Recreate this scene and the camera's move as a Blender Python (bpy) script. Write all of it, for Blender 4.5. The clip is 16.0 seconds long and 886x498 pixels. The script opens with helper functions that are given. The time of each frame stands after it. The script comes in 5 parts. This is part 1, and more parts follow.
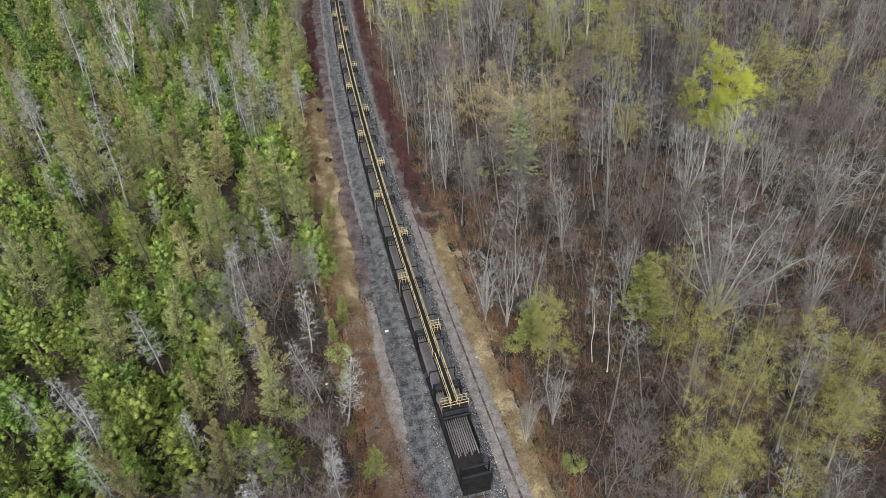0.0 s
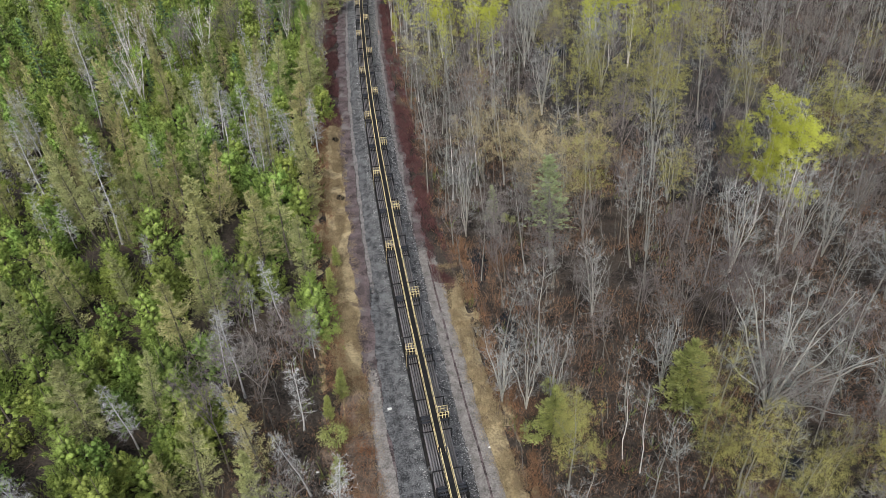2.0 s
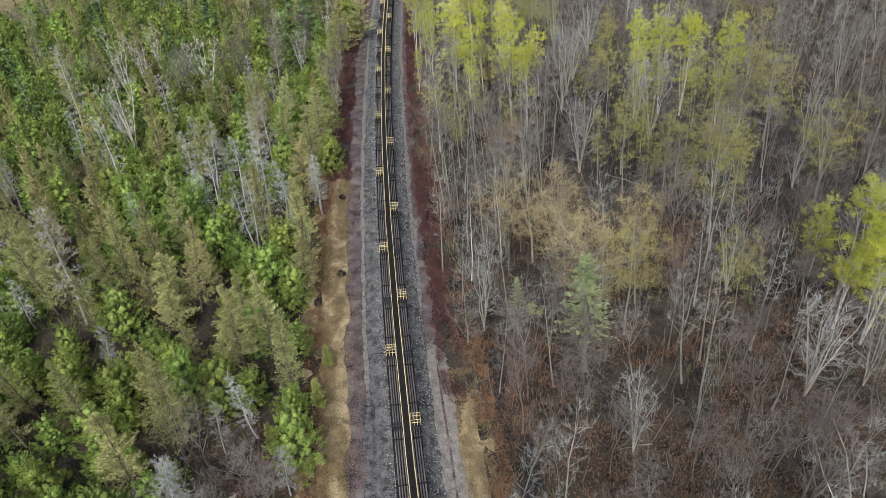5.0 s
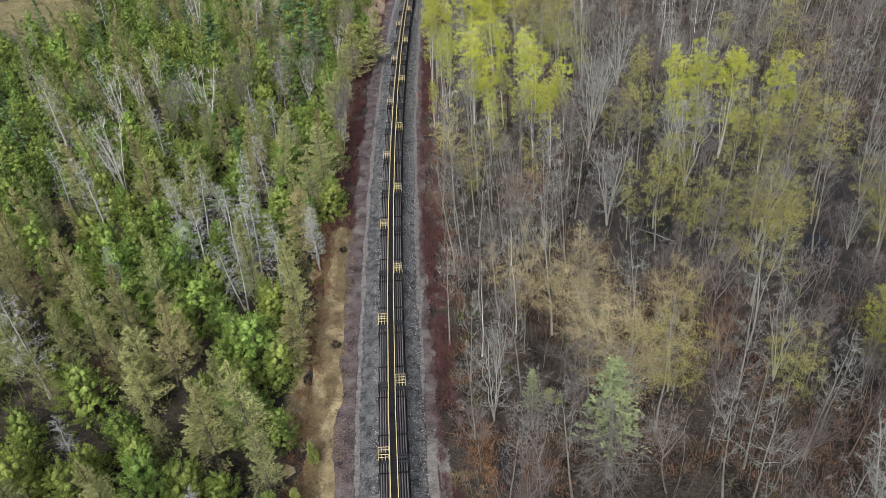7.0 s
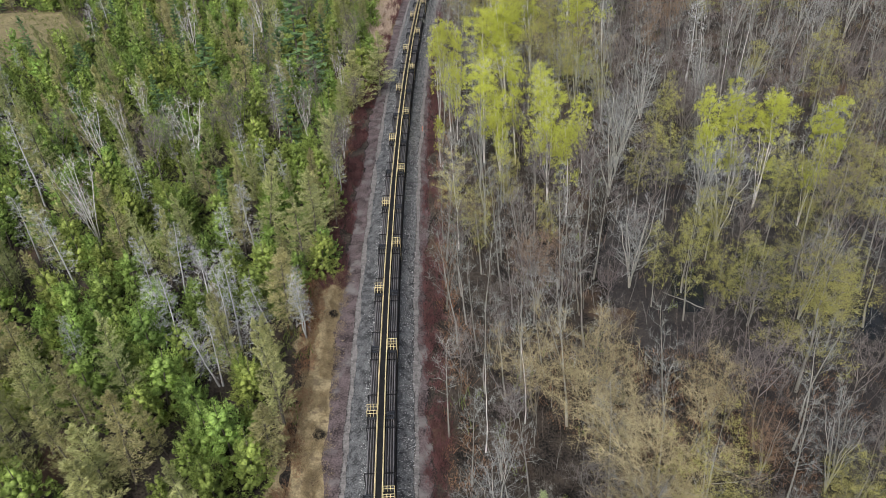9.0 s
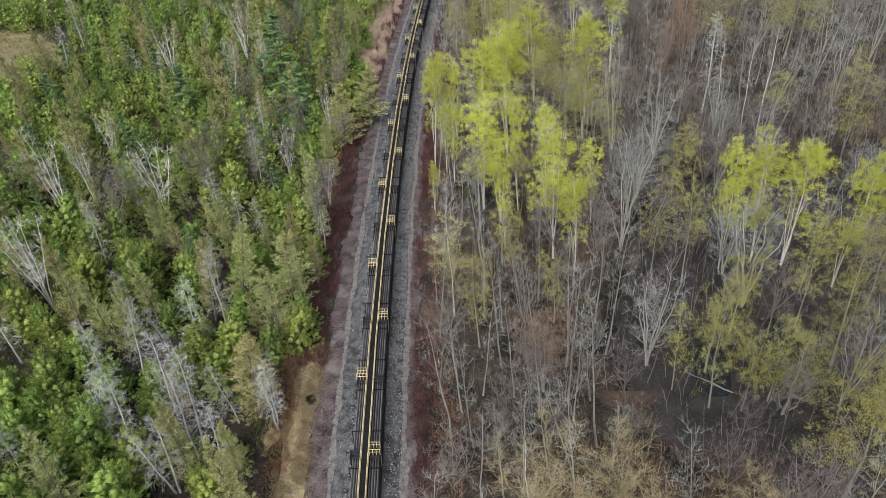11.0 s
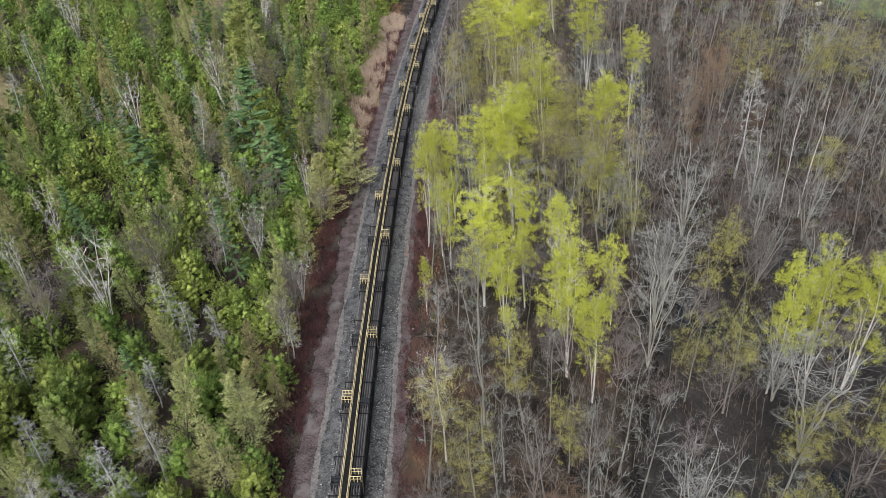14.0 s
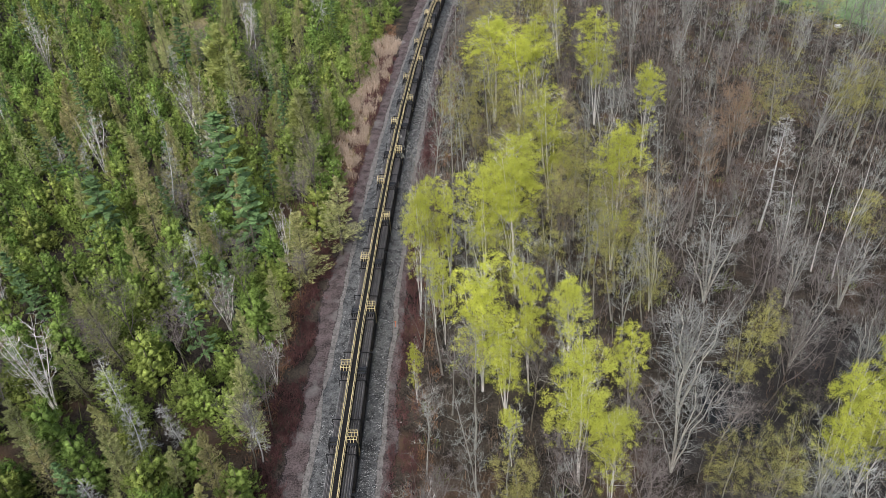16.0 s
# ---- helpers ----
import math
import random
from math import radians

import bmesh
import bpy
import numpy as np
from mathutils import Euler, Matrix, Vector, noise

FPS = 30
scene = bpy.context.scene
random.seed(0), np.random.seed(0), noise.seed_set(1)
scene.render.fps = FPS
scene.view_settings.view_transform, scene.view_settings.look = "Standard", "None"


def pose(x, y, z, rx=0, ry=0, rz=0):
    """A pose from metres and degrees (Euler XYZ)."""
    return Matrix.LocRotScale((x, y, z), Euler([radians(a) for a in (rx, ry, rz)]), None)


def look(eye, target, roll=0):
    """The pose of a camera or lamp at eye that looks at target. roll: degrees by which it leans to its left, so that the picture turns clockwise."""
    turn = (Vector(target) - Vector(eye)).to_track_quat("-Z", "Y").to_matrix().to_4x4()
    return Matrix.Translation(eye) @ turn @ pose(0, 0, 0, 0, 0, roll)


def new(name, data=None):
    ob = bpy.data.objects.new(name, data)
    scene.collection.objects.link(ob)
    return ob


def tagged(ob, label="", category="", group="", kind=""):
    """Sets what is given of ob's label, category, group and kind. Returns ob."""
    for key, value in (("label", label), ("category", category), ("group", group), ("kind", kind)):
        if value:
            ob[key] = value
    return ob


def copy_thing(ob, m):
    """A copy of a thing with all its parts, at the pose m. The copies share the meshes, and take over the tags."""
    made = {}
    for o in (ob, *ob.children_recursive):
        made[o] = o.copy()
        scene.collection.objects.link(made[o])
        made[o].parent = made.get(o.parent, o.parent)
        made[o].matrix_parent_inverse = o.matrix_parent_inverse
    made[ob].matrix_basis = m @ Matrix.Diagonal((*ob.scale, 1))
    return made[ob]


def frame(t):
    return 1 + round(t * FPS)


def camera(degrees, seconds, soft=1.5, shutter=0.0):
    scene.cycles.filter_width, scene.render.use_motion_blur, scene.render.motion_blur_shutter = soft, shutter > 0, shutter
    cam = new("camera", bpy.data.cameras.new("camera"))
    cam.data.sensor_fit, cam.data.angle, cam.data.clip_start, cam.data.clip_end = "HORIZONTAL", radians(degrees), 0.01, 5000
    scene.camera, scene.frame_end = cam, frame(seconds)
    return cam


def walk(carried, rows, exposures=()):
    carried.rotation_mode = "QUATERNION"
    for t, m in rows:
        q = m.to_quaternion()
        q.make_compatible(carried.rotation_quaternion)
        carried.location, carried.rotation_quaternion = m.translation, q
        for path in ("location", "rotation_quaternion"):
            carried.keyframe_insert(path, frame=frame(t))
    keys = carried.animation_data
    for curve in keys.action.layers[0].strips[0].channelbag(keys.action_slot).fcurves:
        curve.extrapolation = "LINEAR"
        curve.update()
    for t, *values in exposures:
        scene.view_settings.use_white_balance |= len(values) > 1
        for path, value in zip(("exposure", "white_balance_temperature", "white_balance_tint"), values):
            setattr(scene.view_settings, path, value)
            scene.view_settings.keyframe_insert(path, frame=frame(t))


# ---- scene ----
cam = camera(67.6, 16.0, soft=0.6)
METRES, EYE, TILT, LEAN, TURN = 110.0, 63.5, -39.7, 0.0, 0.0
ROWS = [
    (0.0, 0.0, 0.0, 0.0, 0.0, 0.0, 0.0),
    (0.5, 0.0042, 0.021, 0.0174, 0.63, 0.06, -0.55),
    (1.0, 0.0081, 0.044, 0.0362, 1.32, 0.08, -1.12),
    (1.5, 0.0107, 0.0663, 0.0532, 1.93, 0.12, -1.65),
    (2.0, 0.0135, 0.0911, 0.0709, 2.51, 0.16, -2.17),
    (2.5, 0.0156, 0.1143, 0.0872, 2.93, 0.17, -2.53),
    (3.0, 0.0172, 0.1387, 0.1058, 3.38, 0.19, -2.92),
    (3.5, 0.0174, 0.1617, 0.1228, 3.76, 0.26, -3.29),
    (4.0, 0.0181, 0.1858, 0.1422, 4.22, 0.29, -3.67),
    (6.5, 0.0194, 0.3038, 0.2401, 6.51, 0.37, -5.34),
    (7.0, 0.0181, 0.3283, 0.2611, 6.98, 0.37, -5.74),
    (7.5, 0.0165, 0.3513, 0.2802, 7.39, 0.36, -6.11),
    (8.0, 0.0139, 0.3762, 0.3001, 7.64, 0.41, -6.41),
    (8.5, 0.0115, 0.3995, 0.3188, 7.9, 0.45, -6.66),
    (9.0, 0.0081, 0.4244, 0.339, 7.93, 0.47, -6.77),
    (11.5, -0.0085, 0.5442, 0.4438, 8.14, 0.58, -6.94),
    (12.0, -0.0125, 0.569, 0.4665, 8.19, 0.65, -7.04),
    (12.5, -0.0166, 0.5923, 0.4869, 8.28, 0.71, -7.16),
    (13.0, -0.0204, 0.6177, 0.5089, 8.36, 0.77, -7.25),
    (13.5, -0.0245, 0.6412, 0.5297, 8.41, 0.81, -7.32),
    (14.0, -0.0284, 0.665, 0.5506, 8.43, 0.85, -7.37),
    (14.5, -0.0331, 0.6893, 0.5706, 8.39, 0.92, -7.42),
    (15.0, -0.0381, 0.7149, 0.5932, 8.37, 0.95, -7.47),
    (15.5, -0.043, 0.7385, 0.6142, 8.34, 0.99, -7.51),
    (16.0, -0.0474, 0.7641, 0.6367, 8.36, 1.05, -7.53),
]
walk(cam, [(t, pose(0, 0, EYE, TILT, LEAN, TURN) @ pose(METRES * x, METRES * y, METRES * z, 90 + pitch, roll, yaw)) for t, x, y, z, yaw, pitch, roll in ROWS])

# ---- world, sun, exposure ----
world = bpy.data.worlds.new("overcast_sky")
scene.world = world
world.use_nodes = True
wn = world.node_tree
sky = wn.nodes.new("ShaderNodeTexSky")
sky.sky_type = "NISHITA"
sky.sun_disc = False
sky.sun_elevation, sky.sun_rotation = radians(47), radians(184)
sky.air_density, sky.dust_density, sky.ozone_density = 1.0, 4.0, 1.0
grey = wn.nodes.new("ShaderNodeHueSaturation")
grey.inputs["Saturation"].default_value = 0.85
wn.links.new(sky.outputs["Color"], grey.inputs["Color"])
wn.links.new(grey.outputs["Color"], wn.nodes["Background"].inputs["Color"])
wn.nodes["Background"].inputs["Strength"].default_value = 0.09
sun = new("sun", bpy.data.lights.new("sun", "SUN"))
sun.data.energy, sun.data.angle, sun.data.color = 1.95, radians(36), (0.985, 0.99, 0.965)
sun.matrix_world = look((0, 0, 100), (6, 92, 0))
scene.view_settings.exposure = 0.7

# ---- materials ----
def surface(name, low, high, size, rough=0.9, bump=0.0, fine=12.0, patch=0.0, patch_colour=None, shine=0.0, vary=0.25, island=0.0, through_light=0.0, patch_size=0.12, contrast=0.32, hue=0.0, thin=0.0):
    """A two-tone surface with variation at a broad and a fine scale, set in metres."""
    m = bpy.data.materials.new(name)
    m.use_nodes = True
    n, l = m.node_tree.nodes, m.node_tree.links
    bsdf = n["Principled BSDF"]
    geo = n.new("ShaderNodeNewGeometry")
    broad = n.new("ShaderNodeTexNoise")
    broad.inputs["Scale"].default_value, broad.inputs["Detail"].default_value = 1.0 / size, 5
    grain = n.new("ShaderNodeTexNoise")
    grain.inputs["Scale"].default_value, grain.inputs["Detail"].default_value = fine, 3
    for tex in (broad, grain):
        l.new(geo.outputs["Position"], tex.inputs["Vector"])
    sum_ = n.new("ShaderNodeMath")
    sum_.operation = "ADD"
    l.new(broad.outputs["Fac"], sum_.inputs[0])
    l.new(grain.outputs["Fac"], sum_.inputs[1])
    span = n.new("ShaderNodeMapRange")
    span.inputs["From Min"].default_value, span.inputs["From Max"].default_value = 1.0 - contrast, 1.0 + contrast
    l.new(sum_.outputs[0], span.inputs["Value"])
    mix = n.new("ShaderNodeMix")
    mix.data_type = "RGBA"
    mix.inputs["A"].default_value, mix.inputs["B"].default_value = (*low, 1), (*high, 1)
    l.new(span.outputs["Result"], mix.inputs["Factor"])
    colour = mix.outputs["Result"]
    if patch_colour:
        spot = n.new("ShaderNodeTexNoise")
        spot.inputs["Scale"].default_value, spot.inputs["Detail"].default_value = patch_size, 4
        l.new(geo.outputs["Position"], spot.inputs["Vector"])
        edge = n.new("ShaderNodeMapRange")
        edge.inputs["From Min"].default_value, edge.inputs["From Max"].default_value = 0.62 - patch, 0.74 - patch
        l.new(spot.outputs["Fac"], edge.inputs["Value"])
        over = n.new("ShaderNodeMix")
        over.data_type = "RGBA"
        l.new(edge.outputs["Result"], over.inputs["Factor"])
        l.new(colour, over.inputs["A"])
        over.inputs["B"].default_value = (*patch_colour, 1)
        colour = over.outputs["Result"]
    info = n.new("ShaderNodeObjectInfo")
    pick = n.new("ShaderNodeMath")
    pick.operation = "MULTIPLY_ADD"
    pick.inputs[1].default_value, pick.inputs[2].default_value = vary, 1 - vary / 2
    l.new(info.outputs["Random"], pick.inputs[0])
    value = pick.outputs[0]
    if island:
        each = n.new("ShaderNodeMath")
        each.operation = "MULTIPLY_ADD"
        each.inputs[1].default_value, each.inputs[2].default_value = island, 1 - island / 2
        l.new(geo.outputs["Random Per Island"], each.inputs[0])
        both = n.new("ShaderNodeMath")
        both.operation = "MULTIPLY"
        l.new(value, both.inputs[0])
        l.new(each.outputs[0], both.inputs[1])
        value = both.outputs[0]
    hsv = n.new("ShaderNodeHueSaturation")
    if hue:
        spin = n.new("ShaderNodeMath")
        spin.operation = "MULTIPLY"
        spin.inputs[1].default_value = 7.0
        l.new(info.outputs["Random"], spin.inputs[0])
        part_ = n.new("ShaderNodeMath")
        part_.operation = "FRACT"
        l.new(spin.outputs[0], part_.inputs[0])
        tint = n.new("ShaderNodeMath")
        tint.operation = "MULTIPLY_ADD"
        tint.inputs[1].default_value, tint.inputs[2].default_value = hue, 0.5 - hue / 2
        l.new(part_.outputs[0], tint.inputs[0])
        l.new(tint.outputs[0], hsv.inputs["Hue"])
    l.new(colour, hsv.inputs["Color"])
    l.new(value, hsv.inputs["Value"])
    l.new(hsv.outputs["Color"], bsdf.inputs["Base Color"])
    bsdf.inputs["Roughness"].default_value, bsdf.inputs["Metallic"].default_value = rough, shine
    bsdf.inputs["Specular IOR Level"].default_value = 0.25 if rough > 0.7 else 0.5
    if bump:
        b = n.new("ShaderNodeBump")
        b.inputs["Strength"].default_value, b.inputs["Distance"].default_value = 0.8, bump
        l.new(grain.outputs["Fac"], b.inputs["Height"])
        l.new(b.outputs["Normal"], bsdf.inputs["Normal"])
    if through_light:
        leaf = n.new("ShaderNodeBsdfTranslucent")
        l.new(hsv.outputs["Color"], leaf.inputs["Color"])
        both = n.new("ShaderNodeMixShader")
        both.inputs["Fac"].default_value = through_light
        l.new(bsdf.outputs["BSDF"], both.inputs[1])
        l.new(leaf.outputs["BSDF"], both.inputs[2])
        l.new(both.outputs["Shader"], n["Material Output"].inputs["Surface"])
    if thin:
        cover = n.new("ShaderNodeAttribute")
        cover.attribute_name = "cover"
        lumps = n.new("ShaderNodeTexNoise")
        lumps.inputs["Scale"].default_value, lumps.inputs["Detail"].default_value, lumps.inputs["Roughness"].default_value = thin, 6, 0.7
        l.new(geo.outputs["Position"], lumps.inputs["Vector"])
        total = n.new("ShaderNodeMath")
        total.operation = "ADD"
        l.new(cover.outputs["Fac"], total.inputs[0])
        l.new(lumps.outputs["Fac"], total.inputs[1])
        patchy = n.new("ShaderNodeMapRange")
        patchy.inputs["From Min"].default_value, patchy.inputs["From Max"].default_value = 0.7, 1.06
        l.new(total.outputs[0], patchy.inputs["Value"])
        bare = n.new("ShaderNodeBsdfTransparent")
        blend = n.new("ShaderNodeMixShader")
        l.new(patchy.outputs["Result"], blend.inputs["Fac"])
        l.new(bare.outputs["BSDF"], blend.inputs[1])
        l.new(bsdf.outputs["BSDF"], blend.inputs[2])
        l.new(blend.outputs["Shader"], n["Material Output"].inputs["Surface"])
    return m


MAT = {
    "litter": surface("leaf_litter", (0.008, 0.00686, 0.00648), (0.08, 0.0647, 0.0518), 3.0, 0.95, 0.12, 4.0, 0.04, (0.105, 0.065, 0.043), patch_size=0.09, contrast=0.24),
    "wet_litter": surface("wet_leaf_litter", (0.007, 0.006, 0.007), (0.05, 0.042, 0.038), 2.2, 0.7, 0.1, 4.0, 0.0, (0.03, 0.025, 0.022), vary=0, patch_size=0.2, contrast=0.24, thin=0.25),
    "ballast": surface("ballast_stone", (0.033, 0.0341, 0.0374), (0.163, 0.167, 0.174), 0.9, 0.9, 0.1, 6.0, vary=0, contrast=0.2, thin=1.6),
    "stone": surface("ballast_pebble", (0.2, 0.205, 0.21), (0.55, 0.55, 0.55), 1.0, 0.9, vary=0, island=0.9),
    "bench": surface("cinder_gravel", (0.0311, 0.0238, 0.0247), (0.162, 0.127, 0.13), 1.6, 0.95, 0.06, 5.0, 0.06, (0.185, 0.17, 0.168), vary=0, patch_size=0.3, contrast=0.24, thin=1.1),
    "pale_gravel": surface("pale_gravel", (0.132, 0.122, 0.114), (0.299, 0.281, 0.266), 0.9, 0.95, 0.05, 5.0, -0.02, (0.11, 0.098, 0.092), vary=0, patch_size=0.7, contrast=0.24, thin=1.3),
    "fine_gravel": surface("fine_gravel", (0.10, 0.094, 0.094), (0.25, 0.235, 0.23), 0.7, 0.95, 0.05, 5.0, vary=0, contrast=0.24, thin=1.3),
    "dry_ground": surface("dry_turf", (0.128, 0.103, 0.0616), (0.474, 0.384, 0.226), 1.4, 0.95, 0.08, 4.0, 0.06, (0.15, 0.112, 0.075), vary=0, patch_size=0.75, contrast=0.3, thin=0.9),
    "bramble_ground": surface("bramble_ground", (0.055, 0.042, 0.036), (0.225, 0.168, 0.125), 1.2, 0.95, 0.08, 4.0, 0.02, (0.195, 0.115, 0.07), vary=0, patch_size=0.5, contrast=0.26, thin=0.9),
    "dry_grass": surface("dry_grass", (0.24, 0.185, 0.115), (0.48, 0.385, 0.24), 2.0, 0.9, island=0.5, vary=0.1, through_light=0.3),
    "meadow": surface("meadow_grass", (0.11, 0.095, 0.05), (0.28, 0.235, 0.125), 4.0, 0.95, 0.05, 1.5, 0.06, (0.13, 0.16, 0.055), vary=0, patch_size=0.06, thin=0.2),
    # far field: distance haze is put into these paler, greyer greens
    "field": surface("hazed_spring_field", (0.135, 0.215, 0.095), (0.195, 0.285, 0.13), 12.0, 0.95, 0.05, 1.0, 0.0, (0.22, 0.24, 0.1), vary=0, patch_size=0.05, thin=0.12),
    "maroon": surface("dogwood_stem", (0.0532, 0.0232, 0.0249), (0.194, 0.0913, 0.0933), 2.0, 0.8, island=0.5, vary=0.1),
    "cattail": surface("cattail_stalk", (0.44, 0.345, 0.275), (0.78, 0.645, 0.535), 2.0, 0.9, island=0.4, vary=0.1, through_light=0.3),
    "brush": surface("brush_stem", (0.0302, 0.0251, 0.0212), (0.125, 0.107, 0.0925), 4.0, 0.9, island=0.8, vary=0.1, patch=0.06, patch_colour=(0.155, 0.10, 0.066)),
    "low_brush": surface("dead_bramble", (0.124, 0.0706, 0.0438), (0.386, 0.224, 0.129), 2.5, 0.9, island=0.6, vary=0.1, patch=0.08, patch_colour=(0.235, 0.11, 0.055), patch_size=0.15),
    "green_brush": surface("sprouting_brush", (0.075, 0.10, 0.03), (0.19, 0.225, 0.065), 3.0, 0.8, island=0.5, vary=0.1, through_light=0.3),
    "bark_grey": surface("grey_bark", (0.129, 0.124, 0.109), (0.35, 0.34, 0.308), 1.2, 0.9, 0.01, 8.0, vary=0.4),
    "bark_brown": surface("brown_bark", (0.0765, 0.0663, 0.0527), (0.221, 0.197, 0.166), 1.2, 0.9, 0.01, 8.0, vary=0.4),
    "bark_white": surface("birch_bark", (0.517, 0.497, 0.466), (0.845, 0.824, 0.799), 0.8, 0.8, 0.01, 4.0, -0.1, (0.2, 0.175, 0.15), vary=0.2, patch_size=1.6),
    "bark_pale": surface("pale_poplar_bark", (0.23, 0.224, 0.193), (0.529, 0.517, 0.468), 0.9, 0.85, 0.01, 6.0, vary=0.3),
    "twig_grey": surface("grey_twig", (0.176, 0.183, 0.171), (0.396, 0.41, 0.387), 3.0, 0.9, vary=0.5, hue=0.03, island=0.3),
    "twig_pale": surface("pale_lichen_twig", (0.19, 0.196, 0.19), (0.40, 0.407, 0.395), 3.0, 0.9, vary=0.3, island=0.35),
    "twig_brown": surface("brown_twig", (0.107, 0.093, 0.086), (0.228, 0.202, 0.193), 3.0, 0.9, vary=0.5, hue=0.05, island=0.3),
    "twig_tan": surface("tan_twig", (0.265, 0.218, 0.121), (0.465, 0.398, 0.238), 3.0, 0.9, vary=0.25, island=0.4),
    "sapling_grey": surface("grey_sapling_bark", (0.112, 0.111, 0.101), (0.27, 0.266, 0.247), 6.0, 0.9, island=0.6, vary=0),
    "sapling_brown": surface("brown_sapling_bark", (0.0864, 0.0692, 0.0605), (0.216, 0.178, 0.16), 6.0, 0.9, island=0.6, vary=0),
    "leaf_bright": surface("new_leaf", (0.424, 0.45, 0.0684), (0.738, 0.768, 0.162), 2.0, 0.7, vary=0.3, island=0.25, through_light=0.45),
    "leaf_cream": surface("cream_catkin", (0.411, 0.375, 0.14), (0.676, 0.642, 0.262), 2.5, 0.8, vary=0.2, island=0.45, through_light=0.3),
    "leaf_olive": surface("bud_leaf", (0.242, 0.231, 0.0765), (0.473, 0.452, 0.153), 2.5, 0.8, vary=0.35, hue=0.015, island=0.45, through_light=0.3),
    "cedar": surface("cedar_spray", (0.14, 0.194, 0.0518), (0.353, 0.462, 0.114), 1.6, 0.75, fine=4.5, contrast=0.24, vary=0.5, hue=0.045, island=0.26, through_light=0.25, patch=-0.06, patch_colour=(0.18, 0.18, 0.05), patch_size=0.22),
    "larch": surface("larch_needle", (0.234, 0.236, 0.105), (0.566, 0.565, 0.258), 1.5, 0.8, vary=0.45, hue=0.05, island=0.25, through_light=0.25),
    "spruce": surface("spruce_needle", (0.06, 0.114, 0.0456), (0.186, 0.294, 0.118), 2.0, 0.8, vary=0.35, island=0.5, through_light=0.15),
    "sapling": surface("spring_green_needle", (0.252, 0.287, 0.0951), (0.485, 0.518, 0.191), 2.0, 0.8, vary=0.2, island=0.5, through_light=0.3),
    "fir": surface("pale_fir_needle", (0.174, 0.22, 0.11), (0.365, 0.422, 0.207), 2.0, 0.8, vary=0.3, island=0.5, through_light=0.2),
    "rust_twig": surface("rusty_birch_twig", (0.171, 0.113, 0.0743), (0.316, 0.225, 0.158), 3.0, 0.9, vary=0.25, island=0.4),
    "snag": surface("bleached_wood", (0.28, 0.283, 0.278), (0.58, 0.585, 0.58), 1.5, 0.85, 0.01, 7.0, vary=0.4),
    "black_steel": surface("black_painted_steel", (0.005, 0.005, 0.006), (0.02, 0.02, 0.022), 0.8, 0.85, vary=0.3, shine=0.0),
    "deck": surface("worn_deck_steel", (0.012, 0.011, 0.011), (0.04, 0.036, 0.033), 0.9, 0.8, vary=0.2),
    "grating": surface("walkway_grating", (0.006, 0.006, 0.007), (0.02, 0.02, 0.021), 0.5, 0.8, vary=0.2),
    "yellow": surface("faded_yellow_paint", (0.52, 0.42, 0.20), (0.74, 0.63, 0.38), 0.9, 0.6, vary=0.2, fine=7.0),
    "rail": surface("rolled_rail_steel", (0.095, 0.09, 0.094), (0.235, 0.223, 0.23), 2.5, 0.6, vary=0.4),
    "panel": surface("slate_painted_panel", (0.015, 0.017, 0.021), (0.042, 0.046, 0.056), 0.8, 0.8, vary=0.1),
    "tie": surface("creosoted_timber", (0.03, 0.024, 0.02), (0.09, 0.075, 0.06), 0.6, 0.9, vary=0.3),
    "white": surface("white_plastic", (0.62, 0.62, 0.6), (0.8, 0.8, 0.78), 0.3, 0.5),
    "water": surface("ditch_water", (0.016, 0.017, 0.018), (0.03, 0.031, 0.033), 2.0, 0.06, vary=0),
    "orange": surface("orange_plastic", (0.55, 0.12, 0.04), (0.7, 0.2, 0.07), 0.3, 0.5),
    "dark_soil": surface("dark_burrow_soil", (0.012, 0.01, 0.009), (0.04, 0.033, 0.027), 0.4, 0.95),
}


